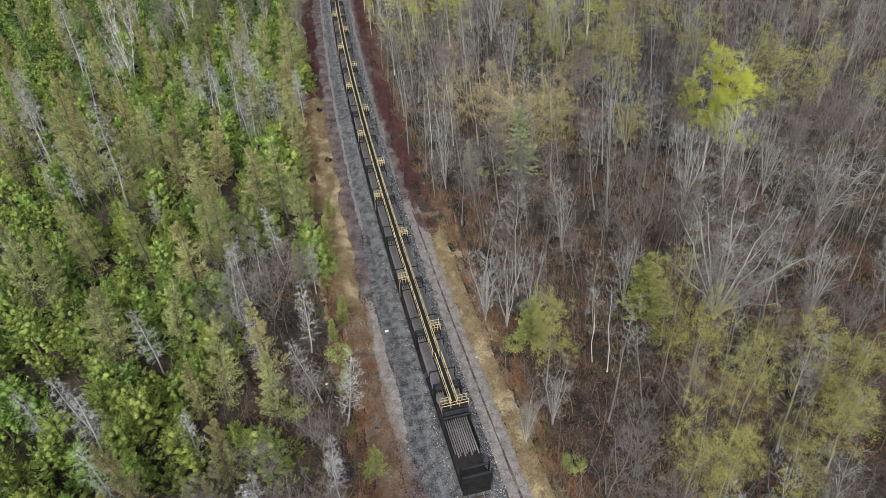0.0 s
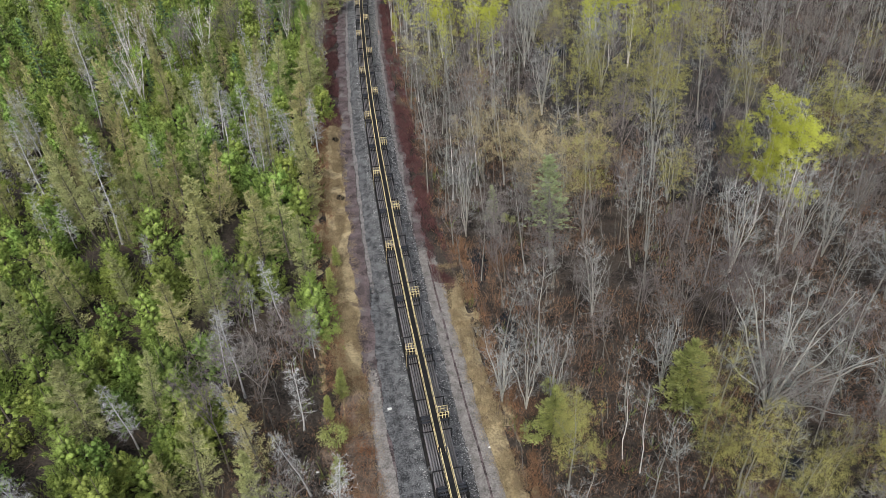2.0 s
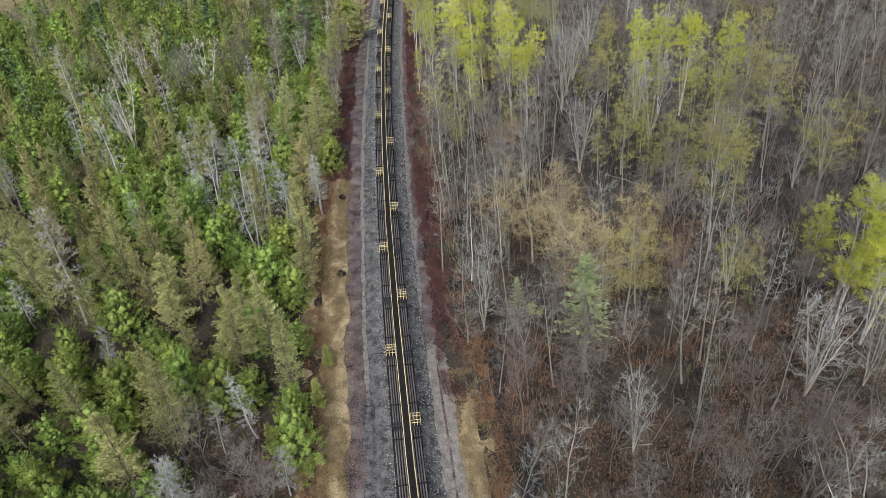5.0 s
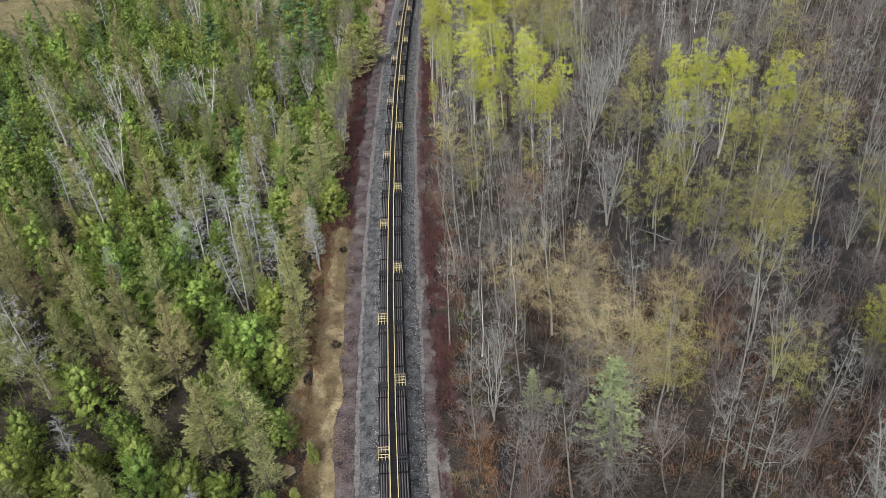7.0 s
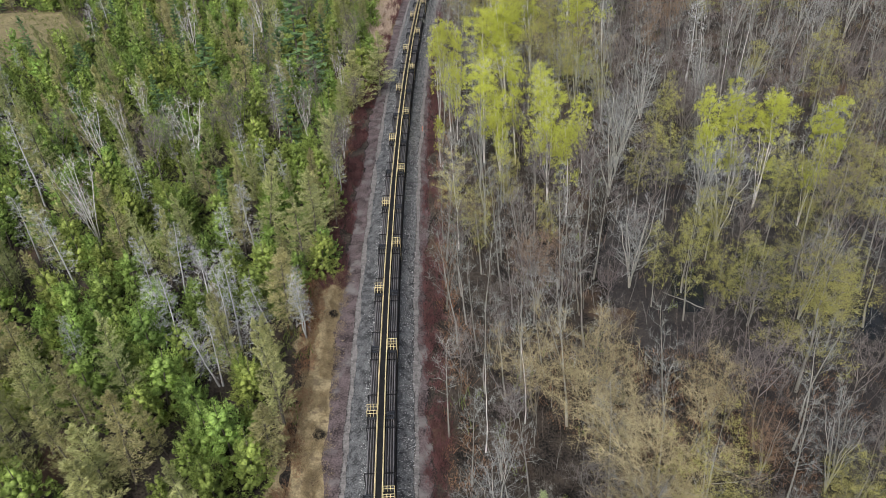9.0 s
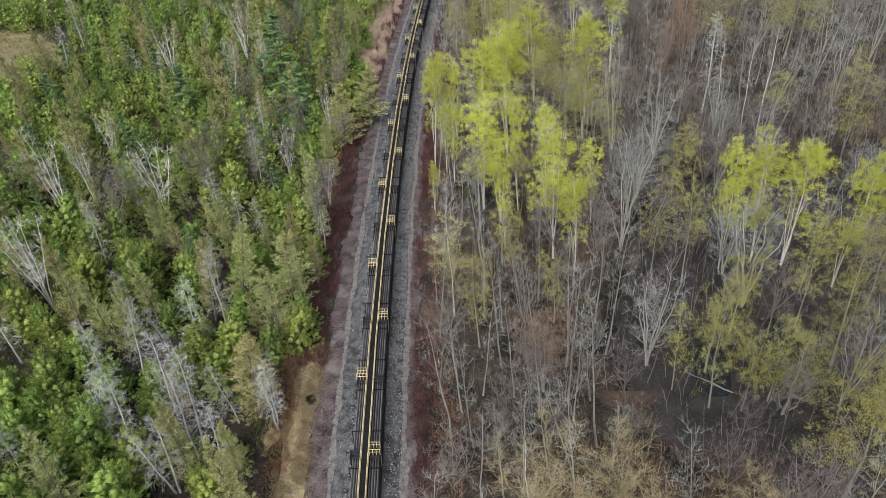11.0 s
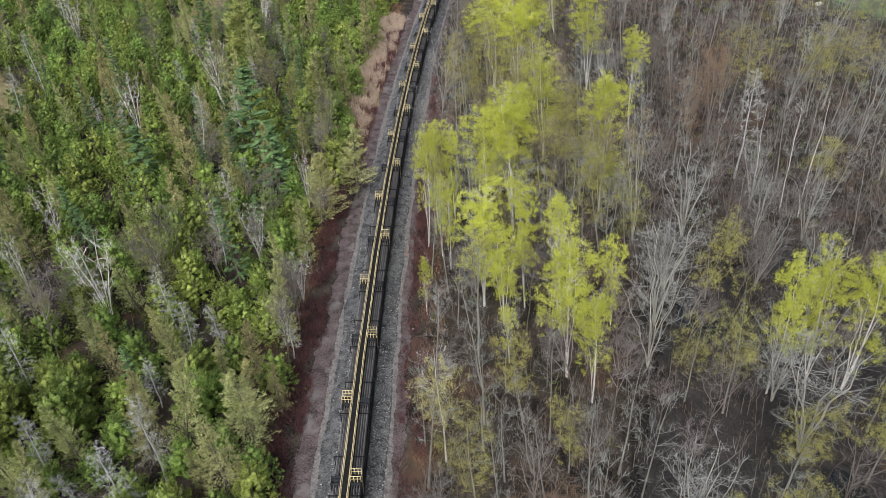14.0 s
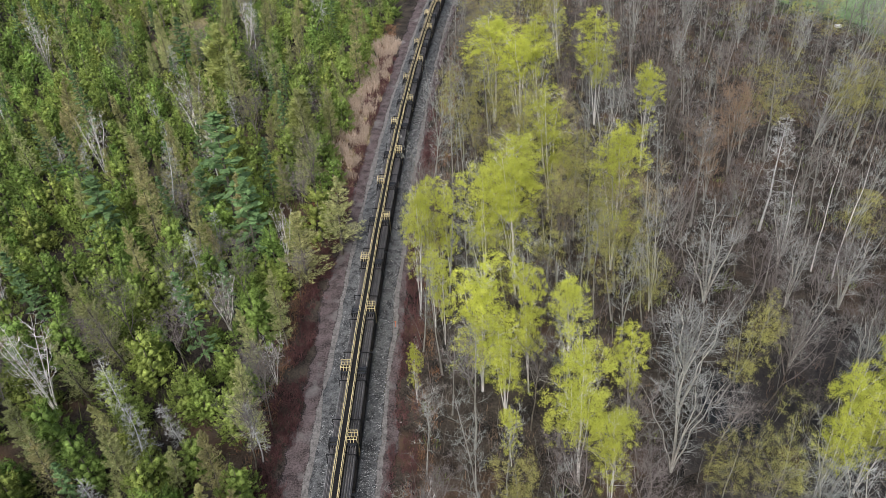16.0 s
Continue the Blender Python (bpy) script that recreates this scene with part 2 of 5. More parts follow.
# ---- mesh helpers ----
class Soup:
    """Triangles gathered as arrays."""

    def __init__(self):
        self.v, self.f, self.n = [], [], 0

    def add(self, verts, faces):
        self.v.append(np.asarray(verts, float).reshape(-1, 3))
        self.f.append(np.asarray(faces, int).reshape(-1, 3) + self.n)
        self.n += len(self.v[-1])

    def arrays(self):
        return np.concatenate(self.v), np.concatenate(self.f)

    def tubes(self, p, q, r0, r1, sides=3):
        """Tapered tubes from points p to points q."""
        p, q = np.atleast_2d(p), np.atleast_2d(q)
        k = len(p)
        r0, r1 = np.broadcast_to(r0, k), np.broadcast_to(r1, k)
        w = q - p
        w = w / np.maximum(np.linalg.norm(w, axis=1, keepdims=True), 1e-6)
        ref = np.where(np.abs(w[:, 2:3]) > 0.9, [[1.0, 0, 0]], [[0, 0, 1.0]])
        u = np.cross(w, ref)
        u /= np.linalg.norm(u, axis=1, keepdims=True)
        x = np.cross(w, u)
        a = np.arange(sides) * 2 * math.pi / sides
        ring = np.cos(a)[None, :, None] * u[:, None] + np.sin(a)[None, :, None] * x[:, None]
        low, top = p[:, None] + ring * r0[:, None, None], q[:, None] + ring * r1[:, None, None]
        verts = np.concatenate([low, top], 1).reshape(-1, 3)
        i = np.arange(sides)
        j = (i + 1) % sides
        quad = np.concatenate([np.stack([i, j, j + sides], 1), np.stack([i, j + sides, i + sides], 1)])
        self.add(verts, (quad[None] + (np.arange(k) * 2 * sides)[:, None, None]).reshape(-1, 3))

    def path(self, p, r, sides=5):
        """One bent, tapering tube through the points p."""
        p, n = np.asarray(p, float), len(p)
        w = np.gradient(p, axis=0)
        w /= np.linalg.norm(w, axis=1, keepdims=True)
        u = np.cross(w, [1.0, 0.0, 0.0])
        u /= np.linalg.norm(u, axis=1, keepdims=True)
        x = np.cross(w, u)
        a = np.arange(sides) * 2 * math.pi / sides
        ring = p[:, None] + (np.cos(a)[None, :, None] * u[:, None] + np.sin(a)[None, :, None] * x[:, None]) * np.asarray(r)[:, None, None]
        i = np.arange(n - 1)[:, None] * sides + np.arange(sides)[None]
        j = np.arange(n - 1)[:, None] * sides + (np.arange(sides)[None] + 1) % sides
        self.add(ring, np.concatenate([np.stack([i, j, j + sides], -1).reshape(-1, 3), np.stack([i, j + sides, i + sides], -1).reshape(-1, 3)]))

    def blades(self, p, q, width, rng):
        """Slim tapering blades from p to q, one triangle each."""
        p, q = np.atleast_2d(p), np.atleast_2d(q)
        side = np.cross(q - p, rng.normal(size=p.shape))
        side *= (np.broadcast_to(width, len(p)) / 2 / np.maximum(np.linalg.norm(side, axis=1), 1e-6))[:, None]
        self.add(np.stack([p - side, p + side, q], 1), np.arange(3 * len(p)))

    def flakes(self, p, along, normal, width):
        """Small pointed sprays, one triangle each, that face a given way."""
        side = np.cross(along, normal)
        side *= (np.broadcast_to(width, len(p)) / 2 / np.maximum(np.linalg.norm(side, axis=1), 1e-6))[:, None]
        self.add(np.stack([p - side, p + side, p + along], 1), np.arange(3 * len(p)))

    def leaves(self, c, along, side):
        """Four-cornered leaves or sprays round c, folded along the middle."""
        k = len(c)
        verts = np.stack([c - along, c + side, c + along, c - side], 1)
        face = np.array([[0, 1, 2], [0, 2, 3]])
        self.add(verts, (face[None] + (np.arange(k) * 4)[:, None, None]).reshape(-1, 3))


def mesh_from(name, verts, faces, material):
    me = bpy.data.meshes.new(name)
    verts, faces = np.asarray(verts, np.float32), np.asarray(faces, np.int32)
    me.vertices.add(len(verts))
    me.vertices.foreach_set("co", verts.ravel())
    me.loops.add(faces.size)
    me.loops.foreach_set("vertex_index", faces.ravel())
    me.polygons.add(len(faces))
    me.polygons.foreach_set("loop_start", np.arange(len(faces), dtype=np.int32) * faces.shape[1])
    me.update(calc_edges=True)
    me.materials.append(MAT[material])
    return me


def part(name, bm, material, parent, label=""):
    """Link a bmesh as one mesh under a thing or a part."""
    me = bpy.data.meshes.new(name)
    bm.to_mesh(me)
    bm.free()
    me.materials.append(MAT[material])
    ob = new(name, me)
    ob.parent = parent
    if label:
        tagged(ob, label)
    return ob


def soup_part(name, soup, material, parent, label=""):
    ob = new(name, mesh_from(name, *soup.arrays(), material))
    ob.parent = parent
    if label:
        tagged(ob, label)
    return ob


def box(bm, x0, x1, y0, y1, z0, z1, bevel=0.0):
    made = bmesh.ops.create_cube(bm, size=1.0, matrix=Matrix.Translation(((x0 + x1) / 2, (y0 + y1) / 2, (z0 + z1) / 2)) @ Matrix.Diagonal((x1 - x0, y1 - y0, z1 - z0, 1)))
    if bevel:
        edges = list({e for v in made["verts"] for e in v.link_edges})
        bmesh.ops.bevel(bm, geom=edges, offset=bevel, segments=1, affect="EDGES")


def boxes(*dims, bevel=0.0):
    bm = bmesh.new()
    for d in dims:
        box(bm, *d, bevel=bevel)
    return bm


def rod(bm, p, q, r, sides=6):
    p, q = Vector(p), Vector(q)
    turn = (q - p).to_track_quat("Z", "Y").to_matrix().to_4x4()
    bmesh.ops.create_cone(bm, cap_ends=True, segments=sides, radius1=r, radius2=r, depth=(q - p).length, matrix=Matrix.Translation((p + q) / 2) @ turn)


def rods(r, *ends, sides=6):
    bm = bmesh.new()
    for p, q in ends:
        rod(bm, p, q, r, sides)
    return bm


# ---- the line of the railway ----
Y0, Y1 = 20.0, 340.0


def line_x(y):
    """The track's middle: a long easy bend, straight before and after it."""
    y = np.asarray(y, float)
    k = np.clip(y, Y0, Y1)
    bend = 3.827e-4 * k * k - 0.30699 * k + 13.99
    return bend + (y - k) * (2 * 3.827e-4 * k - 0.30699)


def line_slope(y):
    return 2 * 3.827e-4 * np.clip(y, Y0, Y1) - 0.30699


def beside(d, y, z=0.0):
    """The place d metres to the right of the track's middle at station y."""
    s = line_slope(y)
    n = np.sqrt(1 + s * s)
    return np.stack(np.broadcast_arrays(line_x(y) + d / n, y - d * s / n, z), -1)


def offset_of(x, y):
    """Metres to the right of the track's middle."""
    return (x - line_x(y)) / np.sqrt(1 + line_slope(y) ** 2)


def heading(y):
    """Degrees by which the line at station y is turned."""
    return math.degrees(math.atan(-float(line_slope(y))))


def wander(y, size, seed):
    """A smooth wavering, -1 to 1, along the line."""
    return np.array([noise.noise((float(v) / size, seed * 7.3, 1.7)) + 0.5 * noise.noise((float(v) / size * 2.7, seed * 3.1, 4.1)) for v in np.atleast_1d(y)])


# ---- ground ----
def cover_of(me, values):
    """How fully the material covers the ground, corner by corner."""
    layer = me.attributes.new("cover", "FLOAT", "POINT")
    layer.data.foreach_set("value", np.asarray(values, np.float32).ravel())
    return me


def grid_mesh(name, pts, material):
    rows, cols = pts.shape[:2]
    i = np.arange(rows * cols).reshape(rows, cols)
    quads = np.stack([i[:-1, :-1], i[:-1, 1:], i[1:, 1:], i[1:, :-1]], -1).reshape(-1, 4)
    me = mesh_from(name, pts.reshape(-1, 3), quads, material)
    me.polygons.foreach_set("use_smooth", np.ones(len(quads), bool))
    return me


def ground_height(d, y):
    """The forest floor, a little below the railway's bench."""
    low = np.clip((np.abs(d + 1.0) - 9.0) / 4.0, 0, 1)
    return -0.06 - 0.55 * low


d_cols = np.concatenate([[-3000, -1200, -500, -300], np.arange(-200, -20, 6.0), np.arange(-20, 20, 1.0), np.arange(20, 200, 6.0), [300, 500, 1200, 3000]])
y_rows = np.concatenate([[-3000, -1000, -300, -100], np.arange(-40, 380, 4.0), [420, 600, 1200, 3000, 4500]])
dd, yy = np.meshgrid(d_cols, y_rows)
pts = beside(dd, yy, ground_height(dd, yy))
bump = np.array([noise.noise((p[0] / 9, p[1] / 9, 0.3)) for p in pts.reshape(-1, 3)]).reshape(dd.shape)
pts[..., 2] += 0.3 * bump * np.clip((np.abs(dd + 1) - 10) / 5, 0, 1) * (np.abs(dd) < 250)
ground = tagged(new("ground", grid_mesh("ground", pts, "litter")), "brown leaf litter covering the damp forest floor", "ground", kind="structure")


def strip(name, y0, y1, edges, material, label, category, step=0.7, ragged=0.3, seed=1, fade=0.6):
    """A long ribbon beside the line: edges are (offset, height) from left to right; it thins out over its wavering outer edges."""
    y = np.arange(y0, y1 + step, step)
    outs, heights, cover = [], [], []
    mid_d = (edges[0][0] + edges[-1][0]) / 2
    ends = np.clip(np.minimum(y - y0, y1 - y) / 9.0, 0, 1)
    (d0, z0), (d1, z1) = edges[0], edges[-1]
    inner = [(d0 + fade * 0.6, z0 + 0.6 * (edges[1][1] - z0)), *edges[1:-1], (d1 - fade * 0.6, z1 + 0.6 * (edges[-2][1] - z1))]
    for i, (d, z) in enumerate([(d0 - fade * 0.7, z0 - 0.02), *sorted(inner), (d1 + fade * 0.7, z1 - 0.02)]):
        outer = i in (0, len(edges) + 1)
        amp = ragged if outer or i in (1, len(edges)) else 0.04
        side = seed + (0 if d < mid_d else len(edges))
        outs.append(d + amp * (wander(y, 6.0, side) + 0.4 * wander(y, 1.9, side + 0.5)))
        heights.append(z)
        cover.append((0.0 if outer else 1.0) * ends)
    step_ = 0.03 * np.arange(len(outs))[:, None]
    outs = np.maximum.accumulate(np.stack(outs) - step_, 0) + step_
    me = grid_mesh(name, np.stack([beside(d, y, z) for d, z in zip(outs, heights)], 1), material)
    return tagged(new(name, cover_of(me, np.stack(cover, 1))), label, category, kind="structure")


strip("ballast", 10, 335, [(-3.75, -0.02), (-3.2, 0.22), (-2.55, 0.5), (-1.8, 0.66), (0, 0.68), (1.8, 0.66), (2.4, 0.48), (2.9, 0.2), (3.25, -0.02)], "ballast", "grey crushed stone ballast bed under the railway track", "ballast", seed=1)
strip("gravel_bench", 10, 335, [(-6.6, -0.045), (-5.6, 0.02), (-4.6, 0.03), (-3.5, 0.0)], "bench", "purplish grey cinder gravel service bench beside the track", "gravel track", ragged=0.9, seed=5, fade=1.2)
strip("gravel_verge", 66, 335, [(2.9, 0.0), (3.6, 0.03), (4.3, 0.02), (5.0, -0.045)], "bench", "grey gravel verge beside the ballast", "gravel verge", ragged=0.9, seed=9, fade=0.9)
strip("access_road", 10, 92, [(2.75, 0.0), (3.2, 0.045), (4.3, 0.06), (5.1, 0.05), (5.9, -0.04)], "pale_gravel", "pale gravel access road with wheel tracks beside the railway", "dirt road", ragged=0.36, seed=13, fade=0.8)
strip("wheel_rut", 10, 88, [(4.35, 0.05), (4.47, 0.066), (4.6, 0.066), (4.72, 0.05)], "bench", "dark worn rut between the wheel tracks of the access road", "rut", ragged=0.12, seed=41, fade=0.2)
strip("gravel_edge", 74, 335, [(-4.25, 0.03), (-4.0, 0.05), (-3.75, 0.045), (-3.5, 0.01)], "fine_gravel", "pale fine gravel line along the ballast toe", "gravel edge", ragged=0.22, seed=17, fade=0.7)
strip("gravel_fringe", 90, 335, [(2.95, 0.02), (3.2, 0.05), (3.6, 0.05), (3.9, 0.02)], "fine_gravel", "pale fine gravel line along the ballast toe", "gravel edge", ragged=0.45, seed=21, fade=0.7)
strip("grass_bank", 56, 132, [(-11.4, -0.35), (-9.4, -0.02), (-7.7, -0.01), (-6.5, -0.03)], "dry_ground", "tan dry grass bank between bench and trees", "grass bank", ragged=1.5, seed=25, fade=1.7)
strip("ballast_spill", 12, 84, [(-4.7, 0.0), (-4.2, 0.07), (-3.6, 0.12), (-3.1, 0.27)], "ballast", "grey ballast spilled over the edge of the bench", "ballast", ragged=0.5, seed=45, fade=0.9)
strip("sand_patch", 40, 70, [(-6.5, 0.02), (-6.0, 0.05), (-5.4, 0.055), (-4.9, 0.03)], "pale_gravel", "pale sandy patch beside the ballast", "sand", ragged=0.45, seed=49, fade=0.8)
strip("bramble_bank", 12, 68, [(-11.0, -0.35), (-9.2, -0.01), (-7.9, 0.02), (-6.6, 0.0)], "bramble_ground", "rust-brown trampled bramble and dead fern beside the bench", "bank", ragged=1.4, seed=53, fade=1.8)
strip("grass_shoulder", 10, 84, [(5.6, -0.02), (6.8, 0.0), (8.0, -0.03), (9.2, -0.3)], "dry_ground", "tan dry grass shoulder beside the access road", "grass bank", ragged=1.2, seed=29, fade=1.6)
strip("reed_bank", 205, 262, [(-12.5, -0.5), (-10.5, -0.2), (-8.5, -0.02), (-6.3, -0.03)], "dry_ground", "tan dry grass bank beside the cattail ditch", "grass bank", ragged=0.9, seed=33, fade=1.5)


def pasture(name, cx, cy, rx, ry, z, material, label, seed):
    """An open patch of grass with an uneven edge."""
    a = np.linspace(0, 2 * math.pi, 72, endpoint=False)
    r = 1 + 0.16 * np.array([noise.noise((math.cos(t) * 1.6, math.sin(t) * 1.6, seed)) for t in a])
    rings = [np.stack([cx + rx * k * r * np.cos(a), cy + ry * k * r * np.sin(a), np.full(len(a), z - (0.12 if k == 1 else 0))], 1) for k in (0.02, 0.4, 0.75, 1.0)]
    pts_ = np.stack(rings, 0)
    pts_ = np.concatenate([pts_, pts_[:, :1]], 1)
    me = grid_mesh(name, pts_[:, ::-1], material)
    return tagged(new(name, cover_of(me, np.repeat([1.0, 1.0, 0.9, 0.0], pts_.shape[1]))), label, "meadow", kind="structure")


MEADOWS = [(-134, 199, 23, 19), (-103, 264, 9, 15)]
pasture("meadow", -134, 199, 23, 19, 0.12, "meadow", "open meadow of dry and greening grass among the conifers", 2.0)
pasture("clearing", -103, 264, 9, 15, 0.12, "meadow", "small clearing of dry grass among the conifers", 5.0)
pasture("field", 150, 400, 140, 131, 0.15, "field", "green spring field beyond the woods, its colour paled for distance haze", 8.0)

wet = pasture("wet_ground", 37, 146, 30, 44, -0.45, "wet_litter", "dark wet leaf litter of the swampy hollow", 14.0)
for k_, (cx, cy, rx, ry) in enumerate([(2.3, 86, 1.6, 4.5), (6.5, 73, 1.3, 4), (22.5, 134, 3, 6), (37, 54.5, 1.5, 3), (32, 139, 3, 7), (46, 132, 3, 5), (19.5, 166, 4, 6), (-10.4, 41, 1.3, 3)]):
    pool = pasture("pool", cx, cy, rx, ry, -0.44 if cx > 0 else -0.28, "water", "dark still water standing between the trees", 11.0 + k_)
    tagged(pool, category="pool")

# ---- track ----
def sweep(profile, y0, y1, d, z, step=3.0, close=True):
    """A bar of the given section laid along the line."""
    y = np.append(np.arange(y0, y1, step), y1)
    prof = np.asarray(profile, float)
    ring = np.stack([beside(d + px, y, z + pz) for px, pz in prof], 1)
    k, n = len(prof), len(y)
    i = np.arange(n - 1)[:, None] * k + np.arange(k)[None]
    j = np.arange(n - 1)[:, None] * k + (np.arange(k)[None] + 1) % k
    f = np.concatenate([np.stack([i, j, j + k], -1).reshape(-1, 3), np.stack([i, j + k, i + k], -1).reshape(-1, 3)])
    fan = np.array([[0, a, a + 1] for a in range(1, k - 1)])
    f = np.concatenate([f, fan[:, ::-1], fan + (n - 1) * k])
    return ring.reshape(-1, 3), f


RAIL = [(-0.07, 0), (0.07, 0), (0.07, 0.02), (0.012, 0.045), (0.012, 0.12), (0.036, 0.14), (0.036, 0.18), (-0.036, 0.18), (-0.036, 0.14), (-0.012, 0.12), (-0.012, 0.045), (-0.07, 0.02)]
track = tagged(new("railway_track"), "railway track on timber ties under the train", "railway track", kind="structure")
for d in (-0.7525, 0.7525):
    ob = new("rail", mesh_from("rail", *sweep(RAIL, -60, 420, d, 0.74), "rail"))
    ob.parent = track
ties = Soup()
for y in np.arange(-20, 330, 0.6):
    s = float(line_slope(y))
    a, b = beside(np.array([-1.3, 1.3]), np.array([y, y]), 0.69)
    ties.tubes(a, b, 0.14, 0.14, 4)
ob = soup_part("tie", ties, "tie", track, "rows of creosoted timber ties")
tagged(ob, kind="stuff")

# ---- the rail train ----
STANDS = [55.8, 64.9, 74.1, 83.7, 92.7, 102.1, 111.3, 120.9, 130.2, 139.8, 149.5, 159.2, 169.1, 179.05, 189.1, 199.0, 209.2, 219.8]
while len(STANDS) < 30:
    STANDS.append(STANDS[-1] + 10.2)
HALF = 9.4  # half a car: one stand each
DECK, TOP = 2.05, 4.62  # deck and rack height


def bogie(car, y):
    frame_ = part("bogie", boxes((-1.1, -0.95, y - 1.25, y + 1.25, 1.15, 1.45), (0.95, 1.1, y - 1.25, y + 1.25, 1.15, 1.45), (-1.0, 1.0, y - 0.25, y + 0.25, 1.25, 1.6), bevel=0.03), "black_steel", car)
    for dy in (-0.87, 0.87):
        for x in (-0.76, 0.76):
            bm = rods(0.42, ((x - 0.06, y + dy, 1.345), (x + 0.06, y + dy, 1.345)), sides=20)
            rod(bm, (x - 0.1, y + dy, 1.345), (x + 0.1, y + dy, 1.345), 0.16, 12)
            part("wheel", bm, "rail", frame_)


def car_body(car, y0, y1):
    part("deck", boxes((-1.48, 1.48, y0, y1, 1.87, DECK), bevel=0.02), "deck", car)
    for x in (-1.5, 1.5):
        part("side_sill", boxes((x - 0.05, x + 0.05, y0, y1, 1.55, 2.03), bevel=0.015), "black_steel", car)
    part("centre_sill", boxes((-0.32, 0.32, y0, y1, 1.3, 1.86), bevel=0.02), "black_steel", car)
    for y in (y0 - 0.22, y1 + 0.22):
        part("coupler", boxes((-0.13, 0.13, y - 0.26, y + 0.26, 1.42, 1.7), bevel=0.04), "black_steel", car)
    for y in (y0 + 2.0, y1 - 2.0):
        bogie(car, y)


def gantry(car, y):
    """A slim portal over the rails: two posts and a beam in two halves."""
    part("portal_frame", boxes((-1.56, -1.47, y - 0.05, y + 0.05, DECK, TOP + 0.1), (1.47, 1.56, y - 0.05, y + 0.05, DECK, TOP + 0.1), (-1.47, 1.47, y - 0.05, y + 0.05, TOP - 0.02, TOP + 0.08), bevel=0.012), "black_steel", car)


def rack(car, y):
    """The heavy stand that carries the rails in tiers, with its rollers and clamps."""
    stand = part("rack_stand", boxes(*[(x - 0.09, x + 0.09, y - 0.95, y - 0.05, DECK, TOP + 0.02) for x in (-1.45, -0.42, 0.42, 1.45)], bevel=0.015), "black_steel", car)
    for z in (2.35, 3.05, 3.72):
        part("tier_beam", boxes((-1.36, 1.36, y - 0.75, y - 0.25, z, z + 0.14), bevel=0.02), "black_steel", stand)
    for s in (-1, 1):
        for dy, z in ((-0.12, TOP + 0.02), (-0.45, TOP + 0.06), (-0.85, TOP)):
            a, b = sorted((s * 0.44, s * 1.4))
            part("clamp_bar", boxes((a, b, y + dy - 0.09, y + dy + 0.09, z - 0.16, z), bevel=0.015), "panel", stand)


def fence(parent, x0, x1, y, posts, z=4.72):
    for dz in (0.98, 0.52):
        part("railing", rods(0.03, ((x0, y, z + dz), (x1, y, z + dz))), "yellow", parent, "faded yellow tubular railing")
    for x in np.linspace(x0, x1, posts):
        part("railing_post", rods(0.03, ((float(x), y, z), (float(x), y, z + 0.98))), "yellow", parent, "faded yellow tubular post")


def side_platform(car, y, s):
    """A railed step-off platform on one side of the walkway."""
    x0, x1 = sorted((s * 0.46, s * 1.5))
    floor_ = part("platform", boxes((x0, x1, y - 0.78, y + 0.12, 4.66, 4.71), bevel=0.01), "grating", car, "black grating platform")
    fence(floor_, x0, x1, y + 0.1, 4)
    fence(floor_, x0, x1, y - 0.72, 4)
    edge = [((s * 1.5, y - 0.72, 5.24), (s * 1.5, y + 0.1, 5.24)), ((s * 1.53, y - 0.5, 4.7), (s * 1.53, y - 0.5, 2.1)), ((s * 1.53, y - 0.1, 4.7), (s * 1.53, y - 0.1, 2.1))]
    edge += [((s * 1.53, y - 0.5, z), (s * 1.53, y - 0.1, z)) for z in np.arange(2.4, 4.6, 0.3)]
    part("ladder", rods(0.025, *edge, sides=5), "yellow", floor_, "yellow steel ladder down to the deck")


def walkway(car, y0, y1):
    part("walkway", boxes((-0.36, 0.36, y0, y1, 4.6, 4.66)), "grating", car, "black grating walkway")
    for x in (-0.37, 0.37):
        hand = part("handrail", boxes((x - 0.038, x + 0.038, y0, y1, 5.6, 5.67), bevel=0.01), "yellow", car, "faded yellow handrail")
        part("toe_board", boxes((x - 0.02, x + 0.02, y0, y1, 4.66, 4.78), bevel=0.01), "yellow", hand)
        for y in np.arange(y0 + 0.4, y1, 1.88):
            part("rail_post", boxes((x - 0.025, x + 0.025, y - 0.025, y + 0.025, 4.66, 5.6)), "yellow", hand)


def flat_car():
    car = tagged(new("rail_flat_car"), "black flat car with rail racks, central walkway and yellow railings", "rail car", "cars of the rail train")
    car_body(car, -HALF + 0.35, HALF - 0.35)
    for y, s in ((-HALF / 2, 1), (HALF / 2, -1)):
        rack(car, y)
        side_platform(car, y, s)
        for dy in (2.1, -2.1):
            gantry(car, y + dy)
    walkway(car, -HALF, HALF)
    return car


first = flat_car()
for k in range(0, len(STANDS) - 1, 2):
    near, far = STANDS[k], STANDS[k + 1]
    before = STANDS[k - 1] if k else 2 * near - far
    after = STANDS[k + 2] if k + 2 < len(STANDS) else 2 * far - near
    mid, span_ = (near + far) / 2, ((near + far) / 2 - (before + near) / 2 + (far + after) / 2 - (near + far) / 2)
    p = beside(0.0, mid, 0.0)
    tilt_ = heading(mid)
    stretch = (far - near) / HALF * math.sqrt(1 + float(line_slope(mid)) ** 2)
    m = pose(float(p[0]), float(p[1]), 0, 0, 0, tilt_) @ Matrix.Diagonal((1, stretch, 1, 1))
    if k == 0:
        first.matrix_basis = m
    else:
        copy_thing(first, m)

